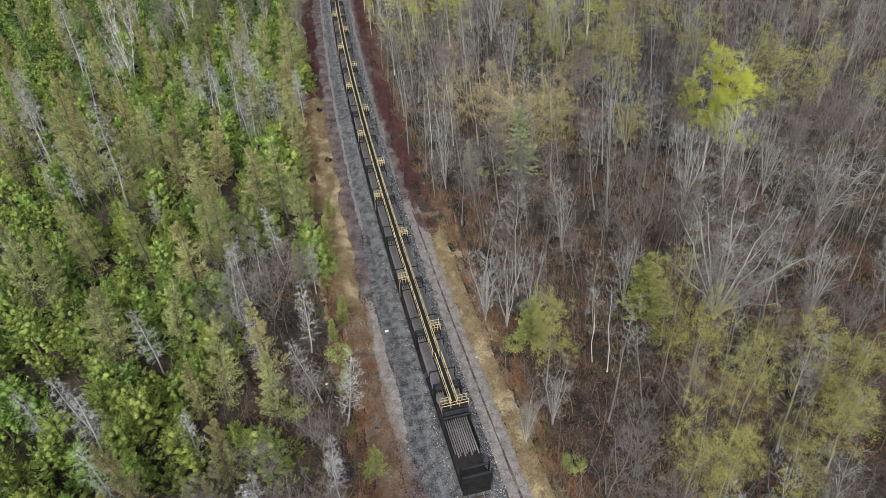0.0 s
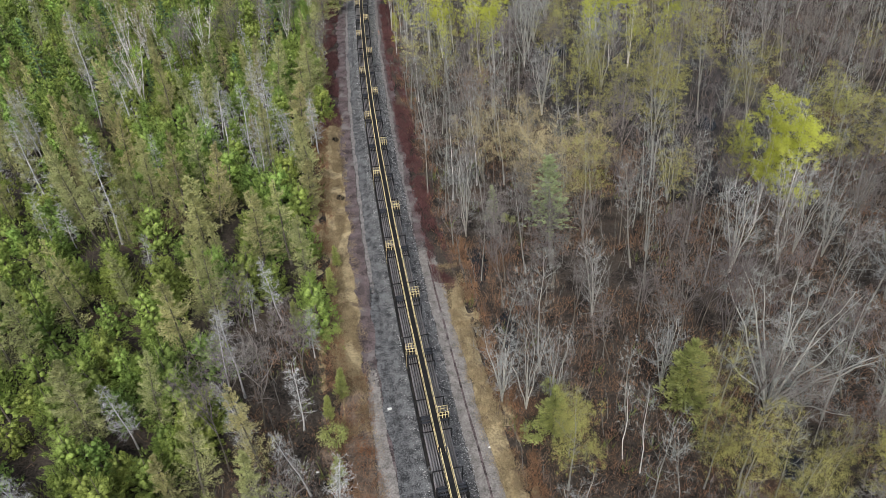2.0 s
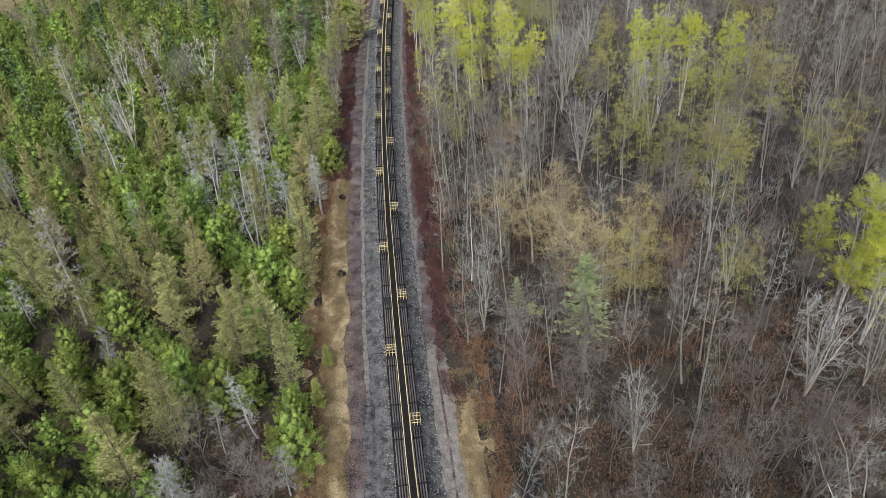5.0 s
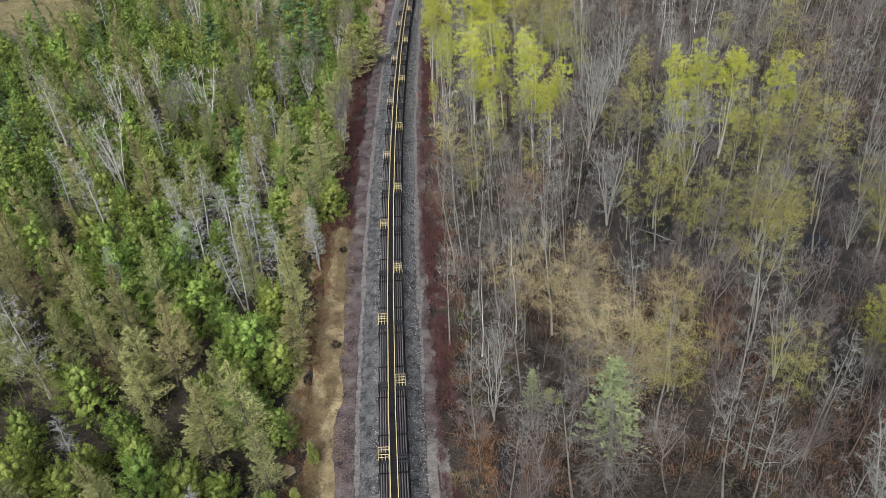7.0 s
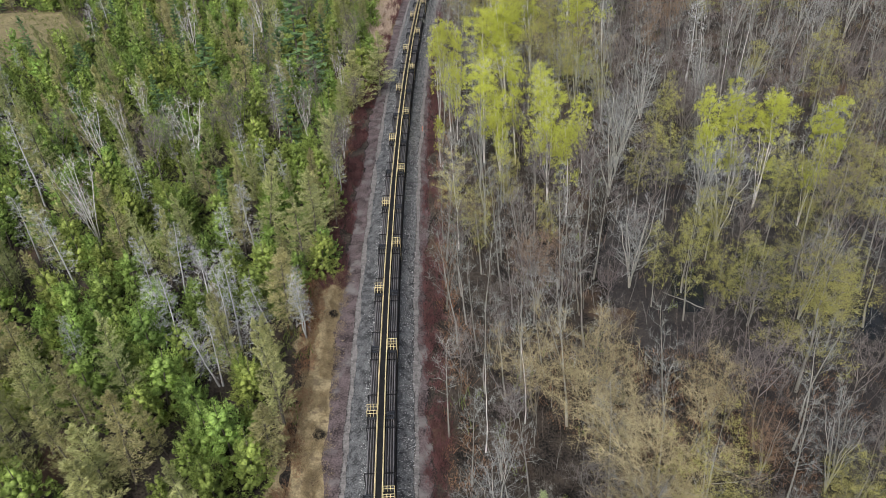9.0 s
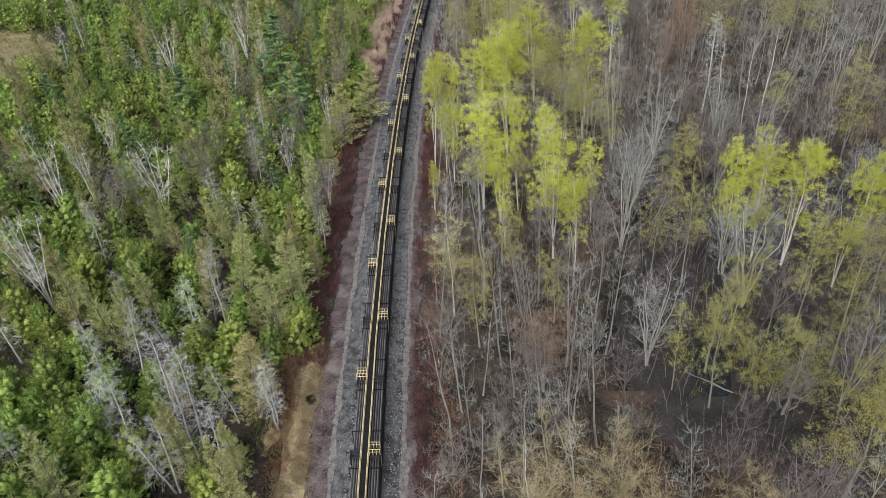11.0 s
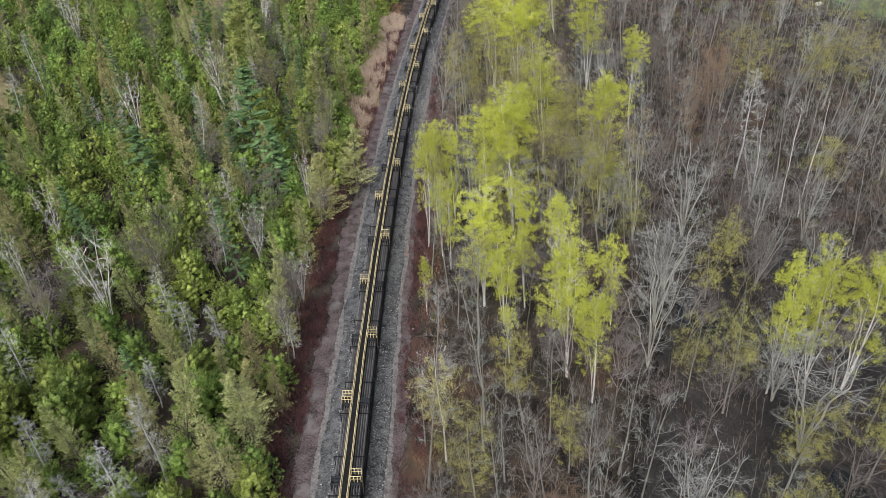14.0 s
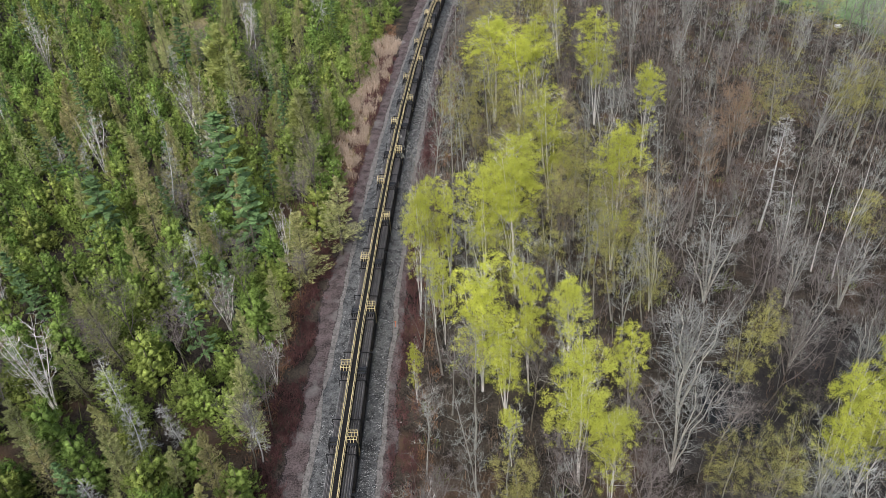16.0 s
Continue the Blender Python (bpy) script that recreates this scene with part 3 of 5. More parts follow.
# the last car: bulkhead, rail ends and end gate
tail = tagged(new("rail_tail_car"), "black end car with railed bulkhead, bare deck and ribbed end gate", "rail car", "cars of the rail train")
p = beside(0.12, 43.4, 0.0)
tail.matrix_basis = pose(float(p[0]), float(p[1]), 0, 0, 0, heading(43.4))
car_body(tail, -7.3, 7.6)
walkway(tail, 0.9, 7.95)
floor_ = part("platform", boxes((-1.5, 1.5, 0.6, 1.5, 4.66, 4.71), bevel=0.01), "grating", tail, "black grating platform")
fence(floor_, -1.5, 1.5, 0.66, 4)
fence(floor_, -1.5, -0.42, 1.4, 3)
fence(floor_, 0.42, 1.5, 1.4, 3)
part("bulkhead", boxes((-1.42, 1.42, 0.42, 0.58, 2.6, 4.6), bevel=0.02), "black_steel", tail)
part("bulkhead_panel", boxes((-1.36, -0.02, 0.28, 0.41, 4.0, 4.62), (0.02, 1.36, 0.28, 0.41, 4.0, 4.62), bevel=0.02), "panel", tail, "slate grey painted panels")
part("guide_frame", boxes((-1.62, -1.42, -0.15, 0.05, DECK, 4.15), (1.42, 1.62, -0.15, 0.05, DECK, 4.15), (-1.42, 1.42, -0.15, 0.05, 4.0, 4.15), bevel=0.02), "panel", tail)
part("side_plate", boxes((-1.53, -1.46, -3.6, 0.9, DECK, 3.3), bevel=0.02), "black_steel", tail)
part("side_plate", boxes((1.46, 1.53, -3.6, 0.9, DECK, 3.3), bevel=0.02), "black_steel", tail)
part("tier_beam", boxes((-1.4, 1.4, -0.9, -0.5, 2.7, 2.84), bevel=0.02), "black_steel", tail)
for x in np.linspace(-1.2, 1.2, 11):
    part("rail_clamp", boxes((x - 0.05, x + 0.05, -1.12, -0.94, 3.0, 3.09), bevel=0.01), "rail", tail)
for y in (6.1, 3.2):
    gantry(tail, y)
rack(tail, 4.4)
gate = part("end_gate", boxes((-1.5, 1.5, -7.5, -7.38, 0.95, 4.2), bevel=0.02), "black_steel", tail)
for z in np.arange(1.1, 4.1, 0.42):
    part("rib", boxes((-1.44, 1.44, -7.58, -7.5, z, z + 0.1), bevel=0.015), "black_steel", gate)
part("top_rail", boxes((-1.58, 1.58, -7.55, -7.35, 4.21, 4.37), bevel=0.02), "panel", gate)
part("brace_bar", boxes((-1.58, 1.58, -6.55, -6.4, 4.2, 4.36), bevel=0.02), "panel", gate)
for x in (-1.5, 1.5):
    part("gate_post", boxes((x - 0.1, x + 0.1, -6.55, -6.4, DECK, 4.55), (x - 0.1, x + 0.1, -7.36, -7.2, DECK, 4.4), (x - 0.05, x + 0.05, -7.2, -6.55, 3.3, 3.45), bevel=0.02), "black_steel", gate)
part("grab_iron", rods(0.025, ((1.62, -7.4, 1.0), (1.62, -7.4, 3.6)), ((1.5, -7.4, 1.0), (1.62, -7.4, 1.0)), ((1.5, -7.4, 3.6), (1.62, -7.4, 3.6))), "black_steel", tail)

# the long welded rails lie over all cars, two tiers high
for tier, z in enumerate((3.2, 3.87)):
    for d in (0.56, 0.82, 1.08, 1.34):
        for s in (-1, 1):
            r = new("welded_rail", mesh_from("welded_rail", *sweep(RAIL, 44.6 if tier else 46.0, 322, s * (d - 0.05), z + 0.1), "rail"))
            tagged(r, "long grey welded steel rail lying on the train's racks", "rail", "rails carried by the train")
for x in np.linspace(-1.2, 1.2, 11):
    r = new("welded_rail", mesh_from("welded_rail", *sweep(RAIL, 39.5 + 0.25 * math.sin(x * 9), 60, x + 0.1, 2.85), "rail"))
    tagged(r, "long grey welded steel rail with a bare sawn end", "rail", "rails carried by the train")


# ---- trees ----
def rand_dir(rng, n):
    v = rng.normal(size=(n, 3))
    return v / np.linalg.norm(v, axis=1, keepdims=True)


def unit(v):
    return v / np.maximum(np.linalg.norm(v, axis=1, keepdims=True), 1e-6)


def stem(rng, soup, h, r, lean=0.02, sides=6, pieces=5, base=(0, 0, 0), top=0.12):
    """A slightly crooked tapering trunk; returns a function that gives its place at a share of its height."""
    t = np.linspace(0, 1, pieces + 1)
    off = np.cumsum(rng.normal(0, lean, (pieces + 1, 2)), 0) * h * 0.4
    off[0] = 0
    p = np.c_[off + np.array(base[:2]), t * h + base[2] - 0.15 * (t == 0)]
    rad = r * (1 - t * (1 - top))
    rad[0] *= 1.35
    soup.path(p, rad, sides)
    return lambda k: np.stack([np.interp(k, t, p[:, i]) for i in range(3)], -1)


def limbs(rng, soup, at, h, n, low, reach, rise, thick, kids, grand, twigs, twig_w, bow=0.35, droop=0.0, shape=0.6, sides=3, kid_len=0.45, twig_len=(0.35, 0.8)):
    """Limbs off a stem, branches off the limbs and twigs off the branches. Wood goes to soup, twigs to twigs; returns the twig tips."""
    k = np.sort(rng.uniform(low, 0.98, n))
    p = at(k)
    az = np.arange(n) * 2.4 + rng.normal(0, 0.5, n)
    up = rise + rng.normal(0, 0.15, n)
    length = reach * (1.02 - np.abs((k - low) / (1 - low) - (1 - shape)) ** 1.5) * rng.uniform(0.7, 1.15, n)
    w = np.stack([np.cos(az) * np.cos(up), np.sin(az) * np.cos(up), np.sin(up)], -1)
    mid = p + w * (length * 0.5)[:, None]
    w2 = unit(w + np.array([0, 0, bow - droop]) + rng.normal(0, 0.15, (n, 3)))
    end = mid + w2 * (length * 0.5)[:, None]
    r = thick * (0.4 + 0.6 * (1 - k))
    soup.tubes(p, mid, r, r * 0.65, sides)
    soup.tubes(mid, end, r * 0.65, r * 0.2, sides)
    j = np.repeat(np.arange(n), kids)
    s = rng.uniform(0.2, 1.0, len(j))
    q = np.where((s < 0.5)[:, None], p[j] + (mid - p)[j] * (s * 2)[:, None], mid[j] + (end - mid)[j] * (s * 2 - 1)[:, None])
    v = unit(w2[j] + 1.15 * rand_dir(rng, len(j)) + np.array([0, 0, 0.2 - droop]))
    q2 = q + v * (length[j] * kid_len * rng.uniform(0.5, 1.1, len(j)) * (1.15 - 0.5 * s))[:, None]
    twigs.blades(q, q2, twig_w * 1.9, rng)
    i = np.repeat(np.arange(len(j)), grand)
    s = rng.uniform(0.15, 1.0, len(i))
    a = q[i] + (q2 - q)[i] * s[:, None]
    b = a + unit(v[i] + 1.1 * rand_dir(rng, len(i)) + np.array([0, 0, 0.2 - droop])) * rng.uniform(*twig_len, len(i))[:, None]
    twigs.blades(a, b, twig_w, rng)
    return np.concatenate([b, q2, end])


KNOT_V = np.array([(1, 0, 0), (-1, 0, 0), (0, 1, 0), (0, -1, 0), (0, 0, 1), (0, 0, -1.0)])
KNOT_F = np.array([(0, 2, 4), (2, 1, 4), (1, 3, 4), (3, 0, 4), (2, 0, 5), (1, 2, 5), (3, 1, 5), (0, 3, 5)])


def knots(rng, soup, centres, radii, squash=1.0):
    """Uneven dense inner masses of foliage, one at each centre."""
    k = len(centres)
    a = rng.uniform(0, 6.28, k)
    v = KNOT_V[None] * (np.broadcast_to(radii, k)[:, None] * rng.uniform(0.75, 1.35, (k, 6)))[:, :, None]
    x, y = v[:, :, 0] * np.cos(a)[:, None] - v[:, :, 1] * np.sin(a)[:, None], v[:, :, 0] * np.sin(a)[:, None] + v[:, :, 1] * np.cos(a)[:, None]
    v = np.stack([x + rng.normal(0, 0.12, x.shape) * np.broadcast_to(radii, k)[:, None], y, v[:, :, 2] * squash + 0.35 * x], -1)
    soup.add((v + centres[:, None]).reshape(-1, 3), (KNOT_F[None] + (np.arange(k) * 6)[:, None, None]).reshape(-1, 3))


def billows(rng, soup, centres, radii, per, length, width, up=0.35, squash=0.8, fill=0.6):
    """Rounded bunches of small sprays round the given centres, facing outwards and up."""
    c = np.repeat(centres, per, 0)
    r = np.repeat(np.broadcast_to(radii, len(centres)), per)
    w = rand_dir(rng, len(c))
    w[:, 2] = np.where(w[:, 2] < -0.35, -w[:, 2], w[:, 2])
    p = c + w * (r * rng.uniform(fill, 1.1, len(c)))[:, None] * np.array([1, 1, squash])
    face = unit(w + np.array([0, 0, up]) + 0.28 * rand_dir(rng, len(c)))
    along = unit(np.cross(face, rand_dir(rng, len(c))) + 0.35 * w + np.array([0, 0, 0.2])) * (length * rng.uniform(0.6, 1.3, len(c)))[:, None]
    soup.flakes(p - along * 0.4, along, face, width * rng.uniform(0.7, 1.2, len(c)))


def aspen(rng, h, lod=1.0):
    """A slim bare hardwood with a narrow, upward crown."""
    wood, fine = Soup(), Soup()
    at = stem(rng, wood, h, 0.0068 * h, 0.014, 5)
    limbs(rng, fine, at, h, int(20 * lod), 0.34, 0.15 * h, 0.7, 0.03, 5, 5 if lod > 0.8 else 4, fine, 0.02 / lod ** 0.5, kid_len=0.45, twig_len=(0.3, 0.8))
    return wood, fine


def maple(rng, h, lod=1.0):
    """A bare hardwood that forks low into ascending limbs under a rounded, finely twigged crown."""
    return forked(rng, h, 0.32 * h, 6, 0.22, 0.0062 * h, 8, 5, 5 if lod > 0.8 else 4, 0.02 / lod ** 0.5, 0.16, lod)


def forked(rng, h, bole, arms, wide, r, n, kids, grand, twig, reach, lod=1.0):
    """A leader with crooked arms that swing out and then up, and a dome of fine twigs."""
    wood, fine = Soup(), Soup()
    at0 = stem(rng, wood, h * 0.93, r, 0.03, 6, 6)
    limbs(rng, fine, at0, h, max(4, int(n * lod)), 0.5, reach * h, 0.5, 0.028, kids, grand, fine, twig, kid_len=0.5, twig_len=(0.3, 0.8))
    for i in range(arms):
        share = i / max(arms - 1, 1)
        a, out = i * 2.4 + rng.normal(0, 0.3), h * wide * (1.0 - 0.55 * share) * rng.uniform(0.8, 1.15)
        start = bole + (0.7 * h - bole) * share * rng.uniform(0.85, 1.1)
        top_z = min(h * rng.uniform(0.86, 0.98), start + (0.55 - 0.2 * share) * h)
        k = np.linspace(0, 1, 6)
        p = at0(np.array([start / (0.93 * h)])) * np.array([1, 1, 0]) + np.stack([np.cos(a + 0.5 * k) * out * k ** 0.9, np.sin(a + 0.5 * k) * out * k ** 0.9, start + (top_z - start) * k ** 1.1], 1) + rng.normal(0, 0.02 * h, (6, 3)) * np.minimum(k, 0.7)[:, None]
        fine.path(p, r * 0.65 * (1 - 0.88 * k), 4)
        at = lambda s, k=k, p=p: np.stack([np.interp(s, k, p[:, c]) for c in range(3)], -1)
        limbs(rng, fine, at, h, max(4, int(n * lod)), 0.2, reach * h, 0.5, 0.026, kids, grand, fine, twig, kid_len=0.5, twig_len=(0.3, 0.8))
    return wood, fine


def bushy(rng, h, lod=1.0):
    """A broad, rounded crown of very fine tan twigs on several stems."""
    woods, fine = [], Soup()
    for i in range(4):
        wood = Soup()
        woods.append(wood)
        a, out, hh = i * 1.6 + rng.normal(0, 0.3), rng.uniform(0.08, 0.2) * h, h * rng.uniform(0.72, 0.88)
        at = bent_stem(rng, wood, a, out, hh, 0.085)
        limbs(rng, fine, at, h, int(14 * lod), 0.28, 0.23 * h, 0.75, 0.02, 10, 13, fine, 0.014 / lod ** 0.5, kid_len=0.4, twig_len=(0.35, 0.8), shape=0.5)
    return woods, fine


def bent_stem(rng, wood, a, out, hh, r, pieces=5, power=1.3):
    """A stem that rises and bends outwards; returns its place at a share of its length."""
    k = np.linspace(0, 1, pieces)
    p = np.stack([np.cos(a) * out * k ** power, np.sin(a) * out * k ** power, hh * k - 0.15 * (k == 0)], 1) + rng.normal(0, 0.018 * hh, (pieces, 3)) * np.minimum(k, 0.7)[:, None]
    wood.path(p, r * (1 - 0.85 * k), 5)
    return lambda s: np.stack([np.interp(s, k, p[:, c]) for c in range(3)], -1)


def vase(rng, h, lod=1.0):
    """A pale bare tree of a few crooked stems, each with short lichen-grey branches."""
    woods, fine = [], Soup()
    n = 6
    for i in range(n):
        wood = Soup()
        woods.append(wood)
        at = bent_stem(rng, wood, i * 2 * math.pi / n + rng.normal(0, 0.3), rng.uniform(0.03, 0.22) * h, h * rng.uniform(0.6, 1.0), 0.09, 7, 1.25)
        limbs(rng, fine, at, h, int(13 * lod), 0.22, 0.19 * h, 0.6, 0.042, 5, 4, fine, 0.022, kid_len=0.5, twig_len=(0.25, 0.7))
    return woods, fine


def spreading(rng, h, lod=1.0):
    """A large open-grown bare tree: a short bole that fans into many ascending limbs under a wide dome of fine twigs."""
    woods, fine = [], Soup()
    n = 15
    for i in range(n):
        wood = Soup()
        woods.append(wood)
        share = (i + 0.5) / n
        at = bent_stem(rng, wood, i * 2.4 + rng.normal(0, 0.3), 0.4 * share ** 0.6 * h, h * (1.0 - 0.3 * share ** 1.5) * rng.uniform(0.92, 1.02), 0.11, 7, 0.95 + 0.35 * share)
        limbs(rng, fine, at, h, 13, 0.28, 0.12 * h, 0.95, 0.026, 6, 5, fine, 0.02, kid_len=0.5, twig_len=(0.3, 0.8))
    return woods, fine


def birch(rng, h, lod=1.0):
    """A clump of forking white birch stems under a thin rusty crown."""
    woods, fine = [], Soup()
    for i in range(5):
        wood = Soup()
        woods.append(wood)
        at = bent_stem(rng, wood, i * 1.4 + rng.normal(0, 0.4), rng.uniform(0.05, 0.24) * h, h * rng.uniform(0.6, 1.0), 0.085)
        limbs(rng, wood, at, h, 12, 0.3, 0.14 * h, 0.8, 0.036, 4, 3, wood, 0.028, twig_len=(0.3, 0.7))
        limbs(rng, fine, at, h, 5, 0.4, 0.12 * h, 0.6, 0.015, 5, 4, fine, 0.018, twig_len=(0.3, 0.7))
    return woods, fine


def budding(rng, h, lod=1.0, per=100, length=0.12, width=0.085, low=0.3, lobes=19, bunches=14, wide=0.18, fill=0.15):
    """A hardwood just coming into leaf: upright rounded lobes of small leafy bunches on ascending branches."""
    wood, fine = Soup(), Soup()
    at = stem(rng, wood, h, 0.0062 * h, 0.02, 5)
    n = int(18 * lod ** 0.5)
    limbs(rng, wood, at, h * 0.9, n, low, 0.2 * h, 0.85, 0.035, 5, 3, wood, 0.02, shape=0.65)
    k = np.append(rng.uniform(low + 0.08, 0.88, lobes - 1), 0.93)
    az = np.arange(lobes) * 2.4 + rng.normal(0, 0.3, lobes)
    swell = np.sqrt(np.clip(1 - ((k - 0.58) / 0.46) ** 2, 0.02, 1))
    rim = wide * h * swell * rng.uniform(0.2, 0.78, lobes)
    centre = at(k) + np.stack([np.cos(az) * rim, np.sin(az) * rim, 0 * az], 1)
    size = h * rng.uniform(0.065, 0.1, lobes) * (0.65 + 0.45 * swell)
    m = max(4, int(bunches * lod ** 0.6))
    w = rand_dir(rng, lobes * m)
    w[:, 2] = np.where(w[:, 2] < -0.5, -w[:, 2], w[:, 2])
    big = np.repeat(size, m)
    shell = np.repeat(centre, m, 0) + w * (big * rng.uniform(0.55, 1.0, len(w)))[:, None] * np.array([1, 1, 1.35])
    small = np.clip(big * rng.uniform(0.25, 0.45, len(w)), 0.3, 0.7) / lod ** 0.15
    billows(rng, fine, shell, small, int(per * lod ** 0.5), length / lod ** 0.3, width / lod ** 0.3, fill=fill, squash=1.0)
    return wood, fine


def poplar(rng, h, lod=1.0):
    """A poplar in new leaf: a narrow upright crown of loose lobes, through which the white stems show."""
    wood, fine = budding(rng, h, lod, 92, 0.12, 0.088, low=0.24, lobes=26, bunches=12, wide=0.155, fill=0.1)
    if lod > 0.8:
        for i in range(3):
            at = bent_stem(rng, wood, i * 2.1 + rng.normal(0, 0.3), rng.uniform(0.06, 0.12) * h, h * rng.uniform(0.7, 0.9), 0.0034 * h)
            limbs(rng, wood, at, h, 9, 0.35, 0.1 * h, 0.85, 0.022, 3, 2, wood, 0.022)
    return wood, fine


def catkins(rng, h, lod=1.0):
    return budding(rng, h, lod, 48, 0.13, 0.07, lobes=15, bunches=11, wide=0.19, fill=0.2)


def olive(rng, h, lod=1.0):
    return budding(rng, h, lod, 52, 0.09, 0.05, low=0.22, lobes=22, bunches=13, wide=0.18, fill=0.1)


def plumes(rng, soup, base, axis, length, radius, per, flake, width, lift=0.35):
    """Upswept pointed plumes of small flat sprays, one along each axis."""
    j = np.repeat(np.arange(len(base)), per)
    s = rng.uniform(0, 1, len(j)) ** 0.85
    u = rand_dir(rng, len(j))
    u = unit(u - axis[j] * (u * axis[j]).sum(1, keepdims=True))
    r = radius[j] * np.sqrt(np.clip(1.05 - s, 0, 1)) * np.minimum(1, 0.5 + 2 * s) * rng.uniform(0.55, 1.05, len(j))
    p = base[j] + axis[j] * (length[j] * s)[:, None] + u * r[:, None]
    face = unit(u + np.array([0, 0, 0.45]) + 0.3 * rand_dir(rng, len(j)))
    along = unit(axis[j] * 0.8 + u * 0.55 + np.array([0, 0, lift]) + 0.35 * rand_dir(rng, len(j))) * (flake * rng.uniform(0.6, 1.3, len(j)))[:, None]
    soup.flakes(p - along * 0.4, along, face, width * rng.uniform(0.7, 1.25, len(j)))


def cedar(rng, h, lod=1.0):
    """A dense, bushy, round-shouldered cone of small upturned tufts down to the ground."""
    wood, fine = Soup(), Soup()
    at = stem(rng, wood, h * 0.9, 0.012 * h, 0.02, 5, 3)
    n = int(125 * lod ** 0.6)
    wide = rng.uniform(0.25, 0.34)
    k = 1 - rng.uniform(0.03, 0.97, n) ** 0.58
    az = np.arange(n) * 2.4 + rng.normal(0, 0.4, n)
    ragged = 1 + 0.5 * np.array([noise.noise((math.cos(a) * 1.6, math.sin(a) * 1.6, z * 5 + h * 7)) for a, z in zip(az, k)])
    rim = wide * h * (1 - k) ** 0.56 * rng.uniform(0.78, 1.12, n) * ragged
    length = (0.5 + 0.035 * h) * rng.uniform(0.65, 1.35, n) / lod ** 0.2
    way = unit(np.stack([np.cos(az), np.sin(az), 0.55 + 1.2 * k ** 2], 1))
    inner = np.maximum(rim - 0.7 * length, 0.02)
    base = at(k) + np.stack([np.cos(az) * inner, np.sin(az) * inner, -0.25 * length], 1)
    deep = k < 0.78
    knots(rng, fine, (at(k) + np.stack([np.cos(az), np.sin(az), 0 * az], 1) * (rim * 0.42)[:, None])[deep][::2], 0.03 * h + 0.16)
    big = (0.75 + 0.025 * h) / lod ** 0.46
    plumes(rng, fine, base, way, length * 1.1, length * 0.42, int(36 * lod ** 0.55), 0.2 * big, 0.115 * big, 0.25)
    return wood, fine


def larch(rng, h, lod=1.0, wide=0.145):
    """A soft feathery spire of upturned branches, each a loose plume of fine needle tufts."""
    wood, fine = Soup(), Soup()
    at = stem(rng, wood, h, 0.0095 * h, 0.014, 5, 4, top=0.05)
    n = int(92 * lod ** 0.65)
    k = np.append(1 - rng.uniform(0.02, 0.85, n - 1) ** 0.75, 0.94)
    az = np.arange(n) * 2.4 + rng.normal(0, 0.3, n)
    ragged = 1 + 0.4 * np.array([noise.noise((math.cos(a) * 1.4, math.sin(a) * 1.4, z * 6 + h * 5)) for a, z in zip(az, k)])
    length = (wide * h * (1 - k) ** 0.72 + 0.3) * rng.uniform(0.7, 1.15, n) * ragged
    w = unit(np.stack([np.cos(az), np.sin(az), rng.uniform(0.25, 0.6, n) + 1.2 * k ** 3], 1))
    w[-1] = (0, 0, 1)
    p = at(k)
    wood.tubes(p, p + w * length[:, None], 0.02, 0.006, 3)
    plumes(rng, fine, p + w * (length * 0.15)[:, None], w, length * 0.95, 0.16 + 0.2 * length, int(62 * lod ** 0.4), 0.24 / lod ** 0.3, 0.07 / lod ** 0.4, 0.3)
    return wood, fine


def spruce(rng, h, lod=1.0, wide=0.17):
    """A tiered conifer with level, needled branches and a spire."""
    wood, fine = Soup(), Soup()
    at = stem(rng, wood, h, 0.011 * h, 0.006, 6, 4, top=0.04)
    n = int(46 * lod)
    k = np.linspace(0.08, 0.98, n)
    az = np.arange(n) * 2.4 + rng.normal(0, 0.2, n)
    length = (wide * h * (1 - k) ** 0.85 + 0.15) * rng.uniform(0.75, 1.15, n)
    w = np.stack([np.cos(az), np.sin(az), -0.15 + 0.5 * k], 1)
    p = at(k)
    q = p + w * length[:, None]
    wood.tubes(p, q, 0.022, 0.006, 3)
    per = 13
    j = np.repeat(np.arange(n), per)
    s = rng.uniform(0.2, 1.0, len(j))
    c = p[j] + (q - p)[j] * s[:, None] + rng.normal(0, 0.08, (len(j), 3))
    turn = rng.choice([-1.0, 1.0], len(j))[:, None] * np.stack([-w[j][:, 1], w[j][:, 0], np.zeros(len(j))], 1)
    along = unit(w[j] * 0.8 + turn * 0.7 + rng.normal(0, 0.2, (len(j), 3))) * (rng.uniform(0.2, 0.4, len(j)) * (0.7 + 0.02 * h) / lod ** 0.5)[:, None]
    side = unit(np.cross(along, np.array([[0, 0, 1.0]]) + rng.normal(0, 0.35, (len(j), 3)))) * (np.linalg.norm(along, axis=1) * 0.42)[:, None]
    fine.leaves(c, along, side)
    return wood, fine


def old_fir(rng, h, lod=1.0):
    """A conifer with live needles at the top and bare grey boughs below."""
    wood, fine = spruce(rng, h, 3.2, 0.17)
    v, f = fine.arrays()
    keep = v[f].mean(1)[:, 2] > h * 0.36
    live = Soup()
    live.add(v, f[keep])
    at = lambda k: np.stack([0 * k, 0 * k, k * h], -1)
    limbs(rng, wood, at, h, 46, 0.1, 0.17 * h, 0.0, 0.025, 8, 8, wood, 0.018, bow=-0.1, droop=0.25)
    return wood, live


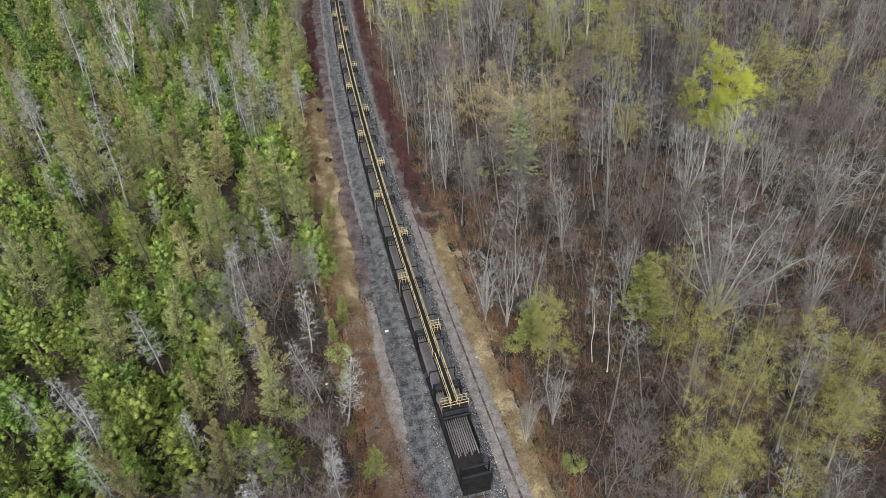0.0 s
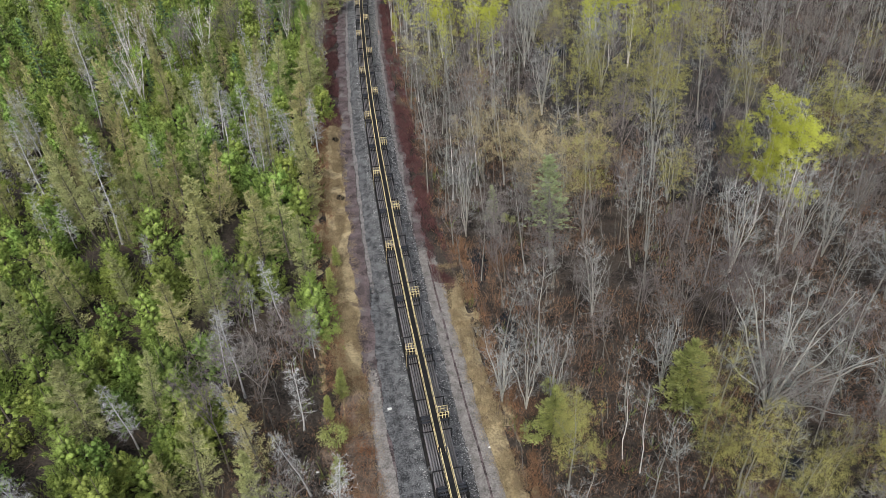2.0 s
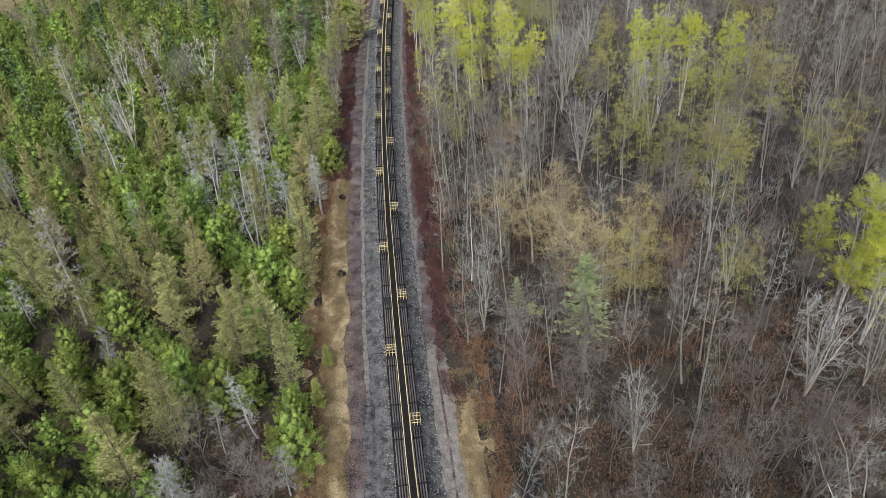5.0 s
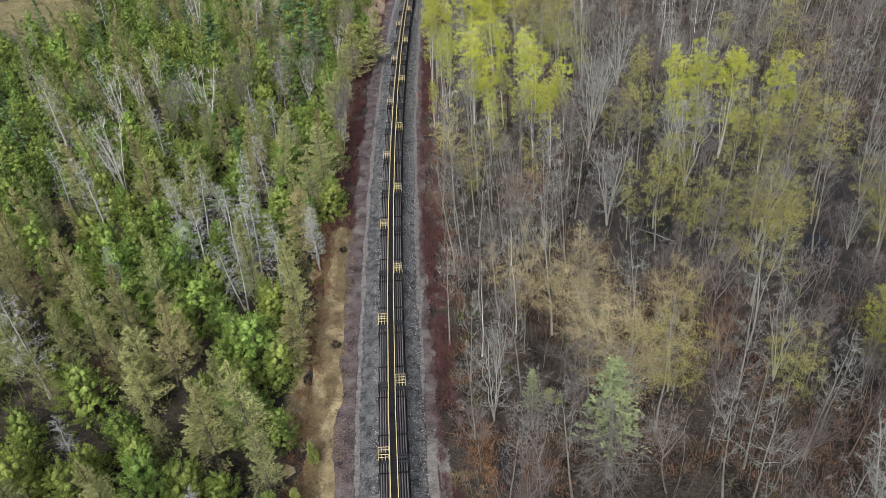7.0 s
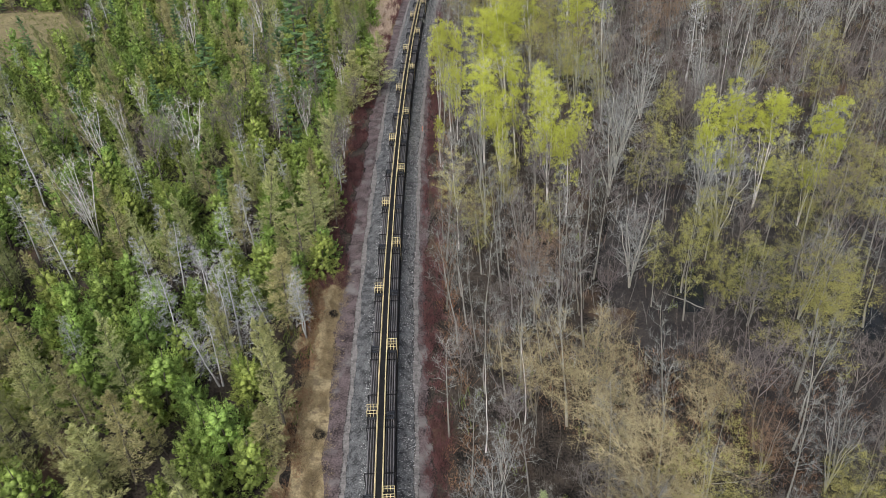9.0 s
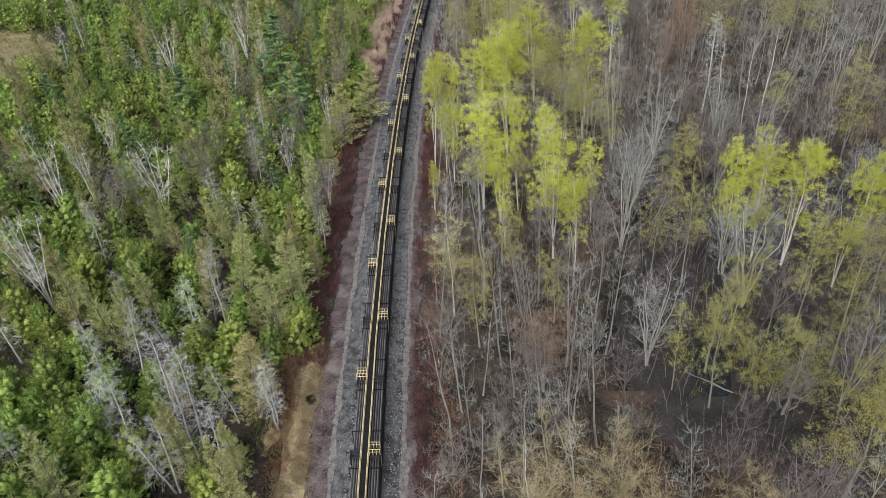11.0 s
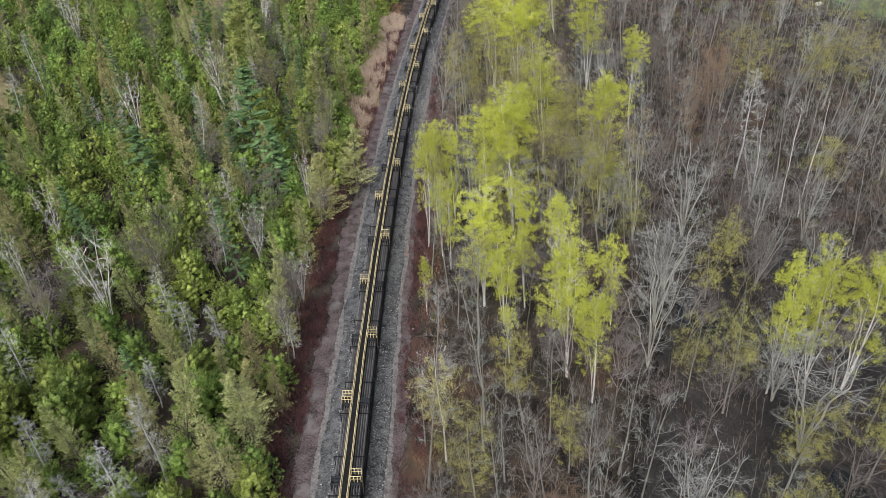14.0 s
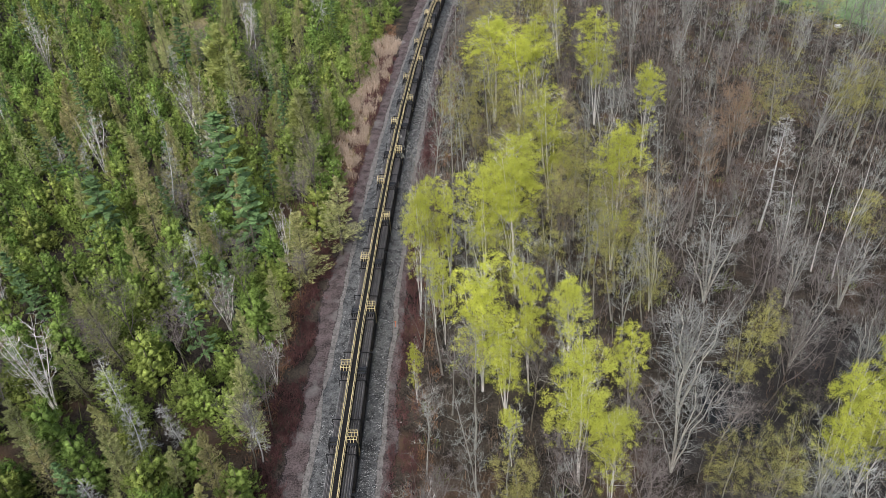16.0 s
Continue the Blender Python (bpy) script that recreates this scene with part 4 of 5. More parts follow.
def snag(rng, h, lod=1.0):
    """A dead, bleached conifer: a bare spire with many short, level, finely broken branches."""
    wood, fine = Soup(), Soup()
    at = stem(rng, wood, h, 0.0092 * h, 0.02, 6, 6, top=0.12)
    limbs(rng, fine, at, h, int(64 * lod), 0.22, 0.13 * h, 0.12, 0.016, 5, 4, fine, 0.018, bow=0.15, droop=0.05, shape=0.8, kid_len=0.5, twig_len=(0.2, 0.5))
    return wood, fine


def slim_birch(rng, h, lod=1.0):
    """A single slender white birch with a thin crown of fine twigs."""
    wood, fine = Soup(), Soup()
    at = stem(rng, wood, h, 0.0048 * h, 0.018, 5, 7)
    limbs(rng, fine, at, h, 22, 0.4, 0.13 * h, 0.75, 0.02, 5, 6, fine, 0.016, kid_len=0.5, twig_len=(0.25, 0.6))
    return wood, fine


KINDS = {
    # kind: maker, trunk material, crown material, heights of the variants, name, label, category
    "aspen": (aspen, "bark_grey", "twig_grey", (15, 17, 18, 16, 19), "bare_aspen", "slim leafless grey-barked aspen in the spring woods", "tree"),
    "maple": (maple, "bark_brown", "twig_brown", (12, 14, 13, 16, 11), "bare_maple", "leafless brown-twigged maple in the spring woods", "tree"),
    "bushy": (bushy, "bark_brown", "twig_tan", (17, 18, 15), "bare_willow", "broad leafless tree with dense fine tan twigs", "tree"),
    "vase": (vase, "bark_pale", "twig_pale", (12, 15, 18), "bare_alder", "pale wide-spreading leafless tree with many stems", "tree"),
    "spreading": (spreading, "bark_pale", "twig_grey", (19,), "spreading_maple", "large wide-spreading leafless maple with ascending grey limbs", "tree"),
    "bright": (poplar, "bark_white", "leaf_bright", (22, 20, 18, 23), "budding_poplar", "poplar in bright yellow-green new leaf", "tree"),
    "olive": (olive, "bark_grey", "leaf_olive", (16, 18, 15, 20), "budding_birch", "birch with sparse olive-yellow buds", "tree"),
    "cedar": (cedar, "bark_brown", "cedar", (7, 8.5, 9, 7.5, 10, 6), "cedar_tree", "dense green cedar with ragged conical crown", "tree"),
    "larch": (larch, "bark_brown", "larch", (13, 14, 12, 11, 15.5), "larch_tree", "feathery pale olive larch with thin crown", "tree"),
    "spruce": (spruce, "bark_brown", "spruce", (10, 13, 12), "spruce_tree", "dark blue-green spruce with tiered branches", "tree"),
    "fir": (old_fir, "bark_grey", "fir", (20, 14, 10), "fir_tree", "fir with pale green top and bare grey lower boughs", "tree"),
    "birch": (birch, "bark_white", "rust_twig", (13, 15, 14), "birch_clump", "clump of white birch stems with rusty bare twigs", "tree"),
    "rusty": (bushy, "bark_grey", "rust_twig", (14, 18), "rusty_maple", "leafless tree with fine rust-tinged twigs", "tree"),
    "slim": (slim_birch, "bark_white", "twig_grey", (14, 17), "white_birch", "slender white-barked birch with a thin leafless crown", "tree"),
    "cream": (catkins, "bark_white", "leaf_cream", (22,), "catkin_birch", "white-stemmed birch hung with pale cream catkins", "tree"),
    "sapling": (larch, "bark_brown", "sapling", (5, 6, 14), "green_larch", "soft light green larch in new needle", "tree"),
    "snag": (snag, "snag", "snag", (11, 12, 10, 13, 9), "dead_tree", "dead bleached tree with short broken branches", "dead tree"),
}
MODELS, FAR = {}, {}
for n_kind, (kind, (maker, bark, crown, heights, name, label, category)) in enumerate(KINDS.items()):
    MODELS[kind], FAR[kind] = [], []
    for i, h in enumerate(heights):
        wood, fine = maker(np.random.default_rng(100 * n_kind + i), h)
        trunks = [mesh_from("trunk", *w.arrays(), bark) for w in (wood if isinstance(wood, list) else [wood])]
        crown_v, crown_f = fine.arrays()
        MODELS[kind].append((h, float(np.percentile(np.abs(crown_v[:, :2]), 97)) * 2, trunks, mesh_from("crown", crown_v, crown_f, crown)))
        if i < 3 and kind not in ("fir", "vase", "spreading", "rusty", "slim", "birch", "sapling", "cream"):
            wood, fine = maker(np.random.default_rng(900 + 100 * n_kind + i), h, 0.5 if kind in ("aspen", "maple") else 0.4 if kind == "cedar" else 0.3)
            wood = wood[0] if isinstance(wood, list) else wood
            FAR[kind].append((h, wood.arrays(), fine.arrays()))

SPREAD = {"cedar": (0.75, 1.3), "larch": (0.68, 1.25), "spruce": (0.7, 1.2)}
rng = np.random.default_rng(7)
planted = []


def lean_at(x, y):
    """Degrees by which the hardwoods lean towards the open cutting."""
    d = float(offset_of(x, y))
    return -6.5 * min(max((d - 5) / 14, 0), 1)


def floor_z(x, y):
    d = float(offset_of(x, y))
    return float(ground_height(np.array(d), y))


def plant(kind, x, y, h=None, width=None):
    """Set one tree of a kind as a thing of its own, at a height."""
    maker, bark, crown, heights, name, label, category = KINDS[kind]
    i = int(rng.integers(len(heights))) if h is None or width else int(np.argmin([abs(v - h) for v in heights]))
    model_h, model_w, trunks, crown_me = MODELS[kind][i]
    k = (h / model_h) if h else float(rng.uniform(*SPREAD.get(kind, (0.82, 1.18))))
    side = min(max(width / (model_w * k), 0.6), 1.7) if width else 1.0
    if h:
        x += h * 0.97 * math.tan(radians(-lean_at(x, y)))
    root = tagged(new(name), label, category, name.replace("_", " ") + "s of the forest")
    sway = 0.0 if h else 1.0
    root.matrix_basis = pose(x, y, floor_z(x, y), sway * float(rng.normal(0, 3)), lean_at(x, y) + sway * float(rng.normal(0, 4.5)), 0) @ pose(0, 0, 0, 0, 0, float(rng.uniform(0, 360))) @ Matrix.Diagonal((k * side, k * side, k, 1))
    for part_name, me in [("trunk", me) for me in trunks] + [("crown", crown_me)]:
        ob = new(part_name, me)
        ob.parent = root
    planted.append((x, y))


def stand_out(kind, *spots):
    """Trees that stand out: x and y of the top, height and, where it differs, the crown's width."""
    for x, y, h, *width in spots:
        plant(kind, x, y, h, *width)
        if kind == "snag":
            planted.pop()


# from the near end of the line to the far one
stand_out("bright", (46.2, 96.5, 20.5, 6.9), (43.3, 99, 24, 6.9), (44.4, 109.4, 14, 3.6), (3.1, 148.8, 17, 4.3), (-0.7, 152.3, 22.5, 6.9), (38.7, 153, 22.5, 5.2), (-6.5, 153.1, 10, 2.3), (23.4, 154.2, 22, 4.7), (32.7, 156.8, 21, 6.5), (28.5, 157, 21, 5.2), (-17.8, 159.1, 10, 1.5), (-8.5, 160, 16, 6.0), (5.5, 162.6, 15, 3.9), (-11.6, 163, 19, 6.9), (-7, 164, 21.5, 4.3), (-2.3, 164, 19.5, 4.3))
stand_out("bright", (-16.9, 169.6, 16, 2.8), (-18.5, 172.2, 14, 2.5), (-20.9, 173.9, 21, 4.0), (-14.2, 180.5, 22, 7.7), (-21, 180.7, 18, 4.0), (-18.6, 181.9, 18, 3.4), (-11.7, 188, 23, 7.7), (2.5, 190, 24.5, 6.9), (-7.7, 204.4, 22, 7.7), (8.5, 222, 20.5, 5.2), (-15.2, 228.2, 21, 9.3), (-20.4, 233.8, 22, 11.2), (-11.8, 235.1, 22, 7.8), (-0.7, 237.3, 24, 8.3))
stand_out("bushy", (12.4, 96, 19.5, 11.5), (9.5, 102, 15, 9), (7.5, 107.6, 16.5, 10), (1.6, 108.4, 15, 9.2), (20.1, 108.8, 14, 6.2), (5, 191.3, 20, 9.6))
stand_out("fir", (11.2, 88, 18.5, 6.8), (4.1, 92.9, 10, 2.6))
stand_out("vase", (9, 42.7, 10, 3), (12.1, 45.6, 11, 3.6), (7.8, 61, 15, 6), (10.6, 61, 14, 5), (5.3, 61.5, 13.5, 5), (23.2, 65.1, 14, 4.5), (16.1, 76.6, 16, 4), (56.7, 82.3, 18, 12.2), (36.8, 87, 19, 7), (-0.4, 99.5, 9, 3.4), (12.5, 133, 17.5, 7.5), (25.9, 146.2, 18, 10.9), (24.6, 153.2, 15, 6.8), (9.8, 155.8, 18, 8.5), (11, 163.8, 18, 9.4), (12.7, 170.8, 16, 8.2))
stand_out("vase", (8, 181.8, 23, 6), (16.6, 185.5, 16.5, 8.5), (35.3, 188, 16, 6.9), (28.7, 195.8, 14, 5.4), (1.1, 216.2, 20, 8.4))
stand_out("maple", (27.4, 72.5, 15, 6.5), (22, 92.6, 17, 6.5), (3.2, 135.7, 16.5, 6))
stand_out("olive", (24.9, 32.4, 13, 4.5), (27.7, 36.2, 13, 4.7), (34.7, 37.7, 14, 5.5), (39.8, 39.6, 14, 5.8), (43.5, 46, 14, 6.9), (31.9, 47.3, 15, 5.1), (41.7, 48.4, 14, 7.6), (36.5, 50.9, 14, 4.1), (25.2, 51.9, 14, 5.5), (12.4, 55.1, 8, 3.4), (64.1, 109.6, 21, 8), (56.7, 111.4, 21, 11.3), (31, 117.7, 22, 9.5), (19.1, 127.6, 20, 5.5), (23.3, 127.8, 15, 3.9), (28, 128.2, 14, 8.3))
stand_out("olive", (50.4, 128.7, 19.5, 11), (15.6, 129.6, 15, 3.3), (26.6, 129.9, 15, 4.2), (34, 136, 24, 8), (32, 143.4, 20, 5.5), (47, 148.4, 19, 7.8), (42.2, 149.1, 20, 7.7), (18, 150.1, 20, 6.4), (14.3, 151, 14.5, 5), (3.7, 185.6, 19, 11.7), (49.5, 189.5, 20, 8), (0, 191, 19, 12), (40.9, 202.4, 12, 7), (-11.9, 210.9, 21, 9), (31.4, 229, 23, 11))
stand_out("olive", (49.5, 238.3, 21, 13.8), (46.4, 239, 18, 11))
stand_out("cream", (-11.3, 137, 18.5, 6))
stand_out("rusty", (25.7, 105, 12, 5.9), (0.5, 126.5, 14, 6.6), (19, 211.7, 19, 8), (24.2, 222.5, 20, 7.5))
stand_out("aspen", (16.3, 204.4, 18, 5))
stand_out("snag", (-17.9, 33.5, 9), (-11.3, 38.8, 8), (-25.9, 39.9, 10), (-36, 40, 13), (-21.7, 52.5, 11), (-24.8, 60.8, 15), (-17.7, 67.2, 8.5), (-51.7, 88, 19), (-63.9, 91.4, 19), (-34.4, 106.1, 13), (-30.2, 108.6, 13), (-34.2, 110.2, 16))
stand_out("snag", (-75.8, 111, 14), (-34.4, 111.7, 17), (-47.2, 114.8, 14.5), (-26.9, 115, 12), (-39.6, 115.2, 14), (-27.3, 115.6, 10.5), (-39.6, 123.6, 14), (-52.1, 126.9, 10), (-39.6, 128.8, 14), (-77.7, 134, 18.5), (-61.3, 136.3, 13), (-43.4, 143.6, 12), (-32.5, 147.8, 10), (-49.1, 149.2, 12), (-49.8, 164.2, 11), (-53, 180.2, 9))
stand_out("snag", (26.8, 205.1, 21))
stand_out("spreading", (34.5, 62.7, 18, 15.5))
stand_out("sapling", (-6.9, 38.6, 6, 3.8), (-11.5, 50, 5, 2.6), (10.9, 57.4, 9, 3.1), (-14, 58, 4), (-13, 61, 5), (25.2, 61.6, 12, 4.5), (-21, 72, 5), (-17.5, 78, 5), (-18, 84, 4), (-51, 210.8, 14, 5), (-75.9, 230.6, 17, 7.8))
stand_out("larch", (-38.6, 52.6, 15, 4.5), (-32.5, 64.7, 15, 4.5), (-21.3, 80.1, 13, 3.1), (-27.7, 82, 15, 4.7), (-24.9, 85.1, 15, 4.5), (-38.7, 87.8, 11, 4.5), (-39.9, 90.9, 11, 4), (-23.9, 96.4, 10.5, 5), (-29.5, 116.5, 13.5, 5), (-31.6, 128, 13, 6), (-31.9, 134.5, 13.5, 6), (-38.2, 177.2, 13, 5.4), (-35.4, 184.6, 14, 6.7))
stand_out("birch", (-64.3, 128, 17, 5), (-74, 146, 17, 5), (-58.6, 149, 16, 5.5), (-73.2, 151.7, 14, 3), (-35.1, 158.2, 9.5, 3), (-75.9, 162.7, 12, 3.1), (-44.8, 165.7, 11, 3.3), (-42.5, 180.6, 12, 3.1))
stand_out("spruce", (-99.8, 179.1, 9, 4.5), (-70.9, 179.7, 13, 5.6), (-48.3, 182, 14.5, 5), (-57.1, 185.4, 13, 4.4), (-54, 188, 21, 8), (-109.3, 207.4, 8.5, 4.5), (-90.8, 241.4, 14, 5.1))
stand_out("cedar", (-32.7, 89.8, 7.5, 3.5))
stand_out("olive", (50, 292, 15, 8), (58, 290, 14, 7), (68, 284, 15, 8), (80, 279, 14, 7), (92, 276, 14, 7))
stand_out("slim", (18.8, 53.4, 14), (17.4, 55.1, 13), (-2.7, 102.6, 16), (0.6, 107.2, 17), (35.5, 194.8, 22), (33, 196, 20), (28, 196, 20))
stand_out("maple", (45, 297, 14), (54, 288, 14), (63, 287, 13), (74, 283, 14), (86, 276, 13), (97, 272, 14))


def seen_ground(x, y):
    """The stretch of country along the line that the trees must fill."""
    left = -46 - 0.53 * (y - 36) - 10
    right = 46 + 0.514 * (y - 36) + 10 if y < 184 else 132 - 0.2 * (y - 184)
    return left < x < right and 22 < y < 338


def mix_at(x, y, d):
    """The share of each kind at a place, and the distance kept between trees."""
    if d > 0:
        if ((x - 150) / 150) ** 2 + ((y - 400) / 135) ** 2 < 0.98:
            return {"aspen": 0.6, "maple": 0.4}, 4.5 if y < 318 else 9.0
        if ((x - 18.5) / 6) ** 2 + ((y - 58) / 15) ** 2 < 1.0:
            return {"aspen": 0.6, "maple": 0.4}, 5.5
        if y > 176 and d < 40 - 0.06 * (y - 176):
            return {"aspen": 0.25, "maple": 0.27, "olive": 0.28, "bright": 0.02, "bushy": 0.05}, 3.3
        if d < 26 and y > 96:
            return {"aspen": 0.72, "maple": 0.25, "olive": 0.03}, 2.8
        if 10 < x < 62 and 116 < y < 162:
            return {"aspen": 0.25, "maple": 0.58, "olive": 0.08, "vase": 0.09}, 4.9
        if y < 62 and x > 18:
            return {"aspen": 0.45, "maple": 0.38, "olive": 0.17}, 3.6
        return {"aspen": 0.30, "maple": 0.60, "olive": 0.03, "vase": 0.07}, 3.8
    for cx, cy, rx, ry in MEADOWS:
        if ((x - cx) / rx) ** 2 + ((y - cy) / ry) ** 2 < 1.0:
            return None
    if y < 66 and d > -18:
        return {"snag": 0.3, "maple": 0.36, "olive": 0.14, "larch": 0.2}, 3.4
    if y < 74 and d > -27:
        return {"snag": 0.22, "larch": 0.42, "maple": 0.18, "cedar": 0.18}, 3.1
    if y < 68 + 0.25 * (x + 40):
        return {"cedar": 0.86, "snag": 0.04, "larch": 0.07}, 2.6
    if y < 134 and d > -85:
        green = noise.noise((x / 22, y / 22, 3.3))
        return ({"larch": 0.13, "cedar": 0.76, "snag": 0.08, "spruce": 0.03}, 2.6) if green > 0.08 - 0.02 * max(y - 100, 0) else ({"larch": 0.54, "cedar": 0.38, "snag": 0.08}, 2.8)
    if d > -17:
        return {"maple": 0.1, "larch": 0.3, "cedar": 0.6}, 2.4
    return {"cedar": 0.68, "spruce": 0.07, "larch": 0.14, "maple": 0.04, "snag": 0.04, "birch": 0.006}, 2.4 if y < 200 else 2.7


def near_edge(d, y):
    """Whether trees may stand this near the railway."""
    if d < 0:
        return d < (-11.3 if y < 120 else -9.0 if y < 205 else -12.3)
    return d > (9.6 if y < 84 else 7.2)


cells = {}


def room(x, y, gap):
    i, j = int(x // 3), int(y // 3)
    for a in range(i - 2, i + 3):
        for b in range(j - 2, j + 3):
            for px, py in cells.get((a, b), ()):
                if (px - x) ** 2 + (py - y) ** 2 < gap * gap:
                    return False
    return True


for px, py in planted:
    cells.setdefault((int(px // 3), int(py // 3)), []).append((px, py))
LIMIT = {"aspen": 290, "maple": 290, "olive": 50, "bright": 30, "bushy": 40, "vase": 60, "cedar": 240, "larch": 215, "spruce": 80, "snag": 180, "birch": 120}
wild = []
for _ in range(26000):
    y = float(rng.uniform(22, 372))
    x = float(rng.uniform(-235, 145))
    d = float(offset_of(x, y))
    if not seen_ground(x, y) or not near_edge(d, y):
        continue
    found = mix_at(x, y, d)
    if not found:
        continue
    shares, gap = found
    gap = gap * (1.0 if y < 200 else (1.1 if d < 0 else 1.15) if y < 285 else 1.0 if x > 20 else 1.3) * float(rng.uniform(0.8, 1.2))
    if not room(x, y, gap):
        continue
    cells.setdefault((int(x // 3), int(y // 3)), []).append((x, y))
    kind = str(rng.choice(list(shares), p=np.array(list(shares.values())) / sum(shares.values())))
    wild.append((abs(d) + 0.25 * abs(y - 110), kind, x, y))
wild.sort()
used, rest = {}, {}
for _, kind, x, y in wild:
    if used.get(kind, 0) < LIMIT[kind] or kind in ("vase", "birch"):
        used[kind] = used.get(kind, 0) + 1
        plant(kind, x, y)
    else:
        rest.setdefault(kind, []).append((x, y))

# the woods farther off, kind by kind
FAR_LABEL = {"aspen": "far woods of slim leafless grey aspens", "maple": "far woods of leafless brown maples", "cedar": "far stand of dense green cedars", "larch": "far stand of feathery olive larches"}
STANDS_OF = {"cedar": 9, "maple": 5, "aspen": 5, "larch": 2}
for kind, which_ in [(kind, i) for kind in rest for i in range(STANDS_OF.get(kind, 1))]:
    bark, crown = KINDS[kind][1:3]
    spots = rest[kind][which_::STANDS_OF.get(kind, 1)]
    root = tagged(new("far_woods"), FAR_LABEL.get(kind, "far woods of " + KINDS[kind][4].replace("_", " ") + " trees"), "woods", kind="stuff")
    for part_name, material, which in (("trunk", bark, 1), ("crown", crown, 2)):
        soup = Soup()
        r2 = np.random.default_rng(55 + which_)
        for x, y in spots:
            h, *arr = FAR[kind][int(r2.integers(len(FAR[kind])))]
            v, f = arr[which - 1]
            a, k = float(r2.uniform(0, 6.28)), float(r2.uniform(*SPREAD.get(kind, (0.82, 1.2))))
            turn = np.array([[math.cos(a), -math.sin(a), 0], [math.sin(a), math.cos(a), 0], [0, 0, 1]]) * k
            w = v @ turn.T
            w[:, 0] += w[:, 2] * math.tan(radians(lean_at(x, y) + float(r2.normal(0, 4.5))))
            soup.add(w + np.array([x, y, floor_z(x, y)]), f)
        tagged(soup_part(part_name, soup, material, root), kind="stuff")


# ---- undergrowth ----
def clumps(name, spots, stems, height, spread, width, material, label, category, seed, droop=0.3, tilt=0.0):
    """Clumps of fine upright stems at the given places, as one thing that nobody could count."""
    r = np.random.default_rng(seed)
    p = np.repeat(np.asarray(spots, float), stems, 0)
    p[:, :2] += r.normal(0, spread * 0.35, (len(p), 2))
    w = np.c_[r.normal(0, droop, (len(p), 2)), np.ones(len(p))]
    w[:, 0] += tilt
    q = p + w * (height * r.uniform(0.45, 1.15, len(p)))[:, None]
    soup = Soup()
    soup.blades(p, q, width, r)
    # side shoots
    s = r.uniform(0.3, 0.9, len(p))
    a = p + (q - p) * s[:, None]
    b = a + unit(w + r.normal(0, 0.7, w.shape)) * (height * 0.35 * r.uniform(0.5, 1.0, len(p)))[:, None]
    soup.blades(a, b, width * 0.8, r)
    ob = new(name, mesh_from(name, *soup.arrays(), material))
    return tagged(ob, label, category, kind="stuff")


def along(n, d0, d1, y0, y1, seed, gate_=None):
    """Random places in a ribbon beside the line."""
    r = np.random.default_rng(seed)
    y, d = r.uniform(y0, y1, n), r.uniform(d0, d1, n)
    if gate_:
        keep = np.array([noise.noise((a / gate_, b / (gate_ * 2), seed)) > -0.1 for a, b in zip(d, y)])
        y, d = y[keep], d[keep]
    return beside(d, y, ground_height(d, y) - 0.02)


clumps("dogwood_brush", along(2600, 4.7, 7.6, 78, 235, 3, 2.5), 9, 1.3, 0.5, 0.045, "maroon", "maroon leafless dogwood brush along the gravel verge", "brush", 3, 0.35)
clumps("dogwood_brush", along(3600, -9.8, -6.3, 126, 262, 4, 2.5), 9, 1.2, 0.5, 0.045, "maroon", "maroon leafless dogwood brush below the gravel bench", "brush", 4, 0.35)
clumps("dry_grass", along(4600, -10.3, -6.6, 58, 130, 5, 2.0), 7, 0.5, 0.5, 0.06, "dry_grass", "tufts of tan dry grass on the bank", "grass", 5, 0.6)
clumps("dry_grass", along(3000, 5.8, 9.2, 20, 84, 6, 2.0), 7, 0.45, 0.5, 0.06, "dry_grass", "tufts of tan dry grass beside the access road", "grass", 6, 0.6)
clumps("cattails", along(2600, -15.0, -6.8, 206, 274, 7, 1.7), 7, 1.8, 0.6, 0.12, "cattail", "pinkish tan dry cattails standing in the ditch", "cattails", 7, 0.15)
clumps("dry_grass", along(1500, -11.0, -6.6, 204, 232, 8, 2.0), 7, 0.6, 0.5, 0.06, "dry_grass", "tufts of tan dry grass beside the ditch", "grass", 8, 0.6)

clumps("dry_grass", along(2800, -11.6, -8.8, 24, 130, 15, 1.6), 8, 0.6, 0.7, 0.05, "low_brush", "brown dead grass and bramble at the edge of the trees", "grass", 15, 0.6)
clumps("forest_brush", along(1300, -10.6, -6.2, 22, 66, 25, 1.4), 9, 0.7, 0.8, 0.045, "low_brush", "rust-brown bramble and dead fern on the bank", "brush", 25, 0.55)
clumps("dry_grass", along(1300, -7.2, -5.7, 34, 130, 16, 1.2), 7, 0.35, 0.6, 0.05, "dry_grass", "tan dead grass creeping onto the gravel bench", "grass", 16, 0.7)
clumps("dry_grass", along(2400, 8.2, 10.6, 20, 90, 17, 1.6), 8, 0.6, 0.7, 0.05, "low_brush", "brown dead grass and bramble at the edge of the woods", "grass", 17, 0.6)
clumps("dry_grass", along(900, 5.3, 6.6, 20, 84, 18, 1.2), 7, 0.35, 0.6, 0.05, "dry_grass", "tan dead grass creeping onto the access road", "grass", 18, 0.7)
clumps("forest_brush", along(2600, -13.0, -9.2, 118, 285, 22, 1.8), 8, 0.9, 0.9, 0.05, "low_brush", "brown bramble between the dogwood and the trees", "brush", 22, 0.5)
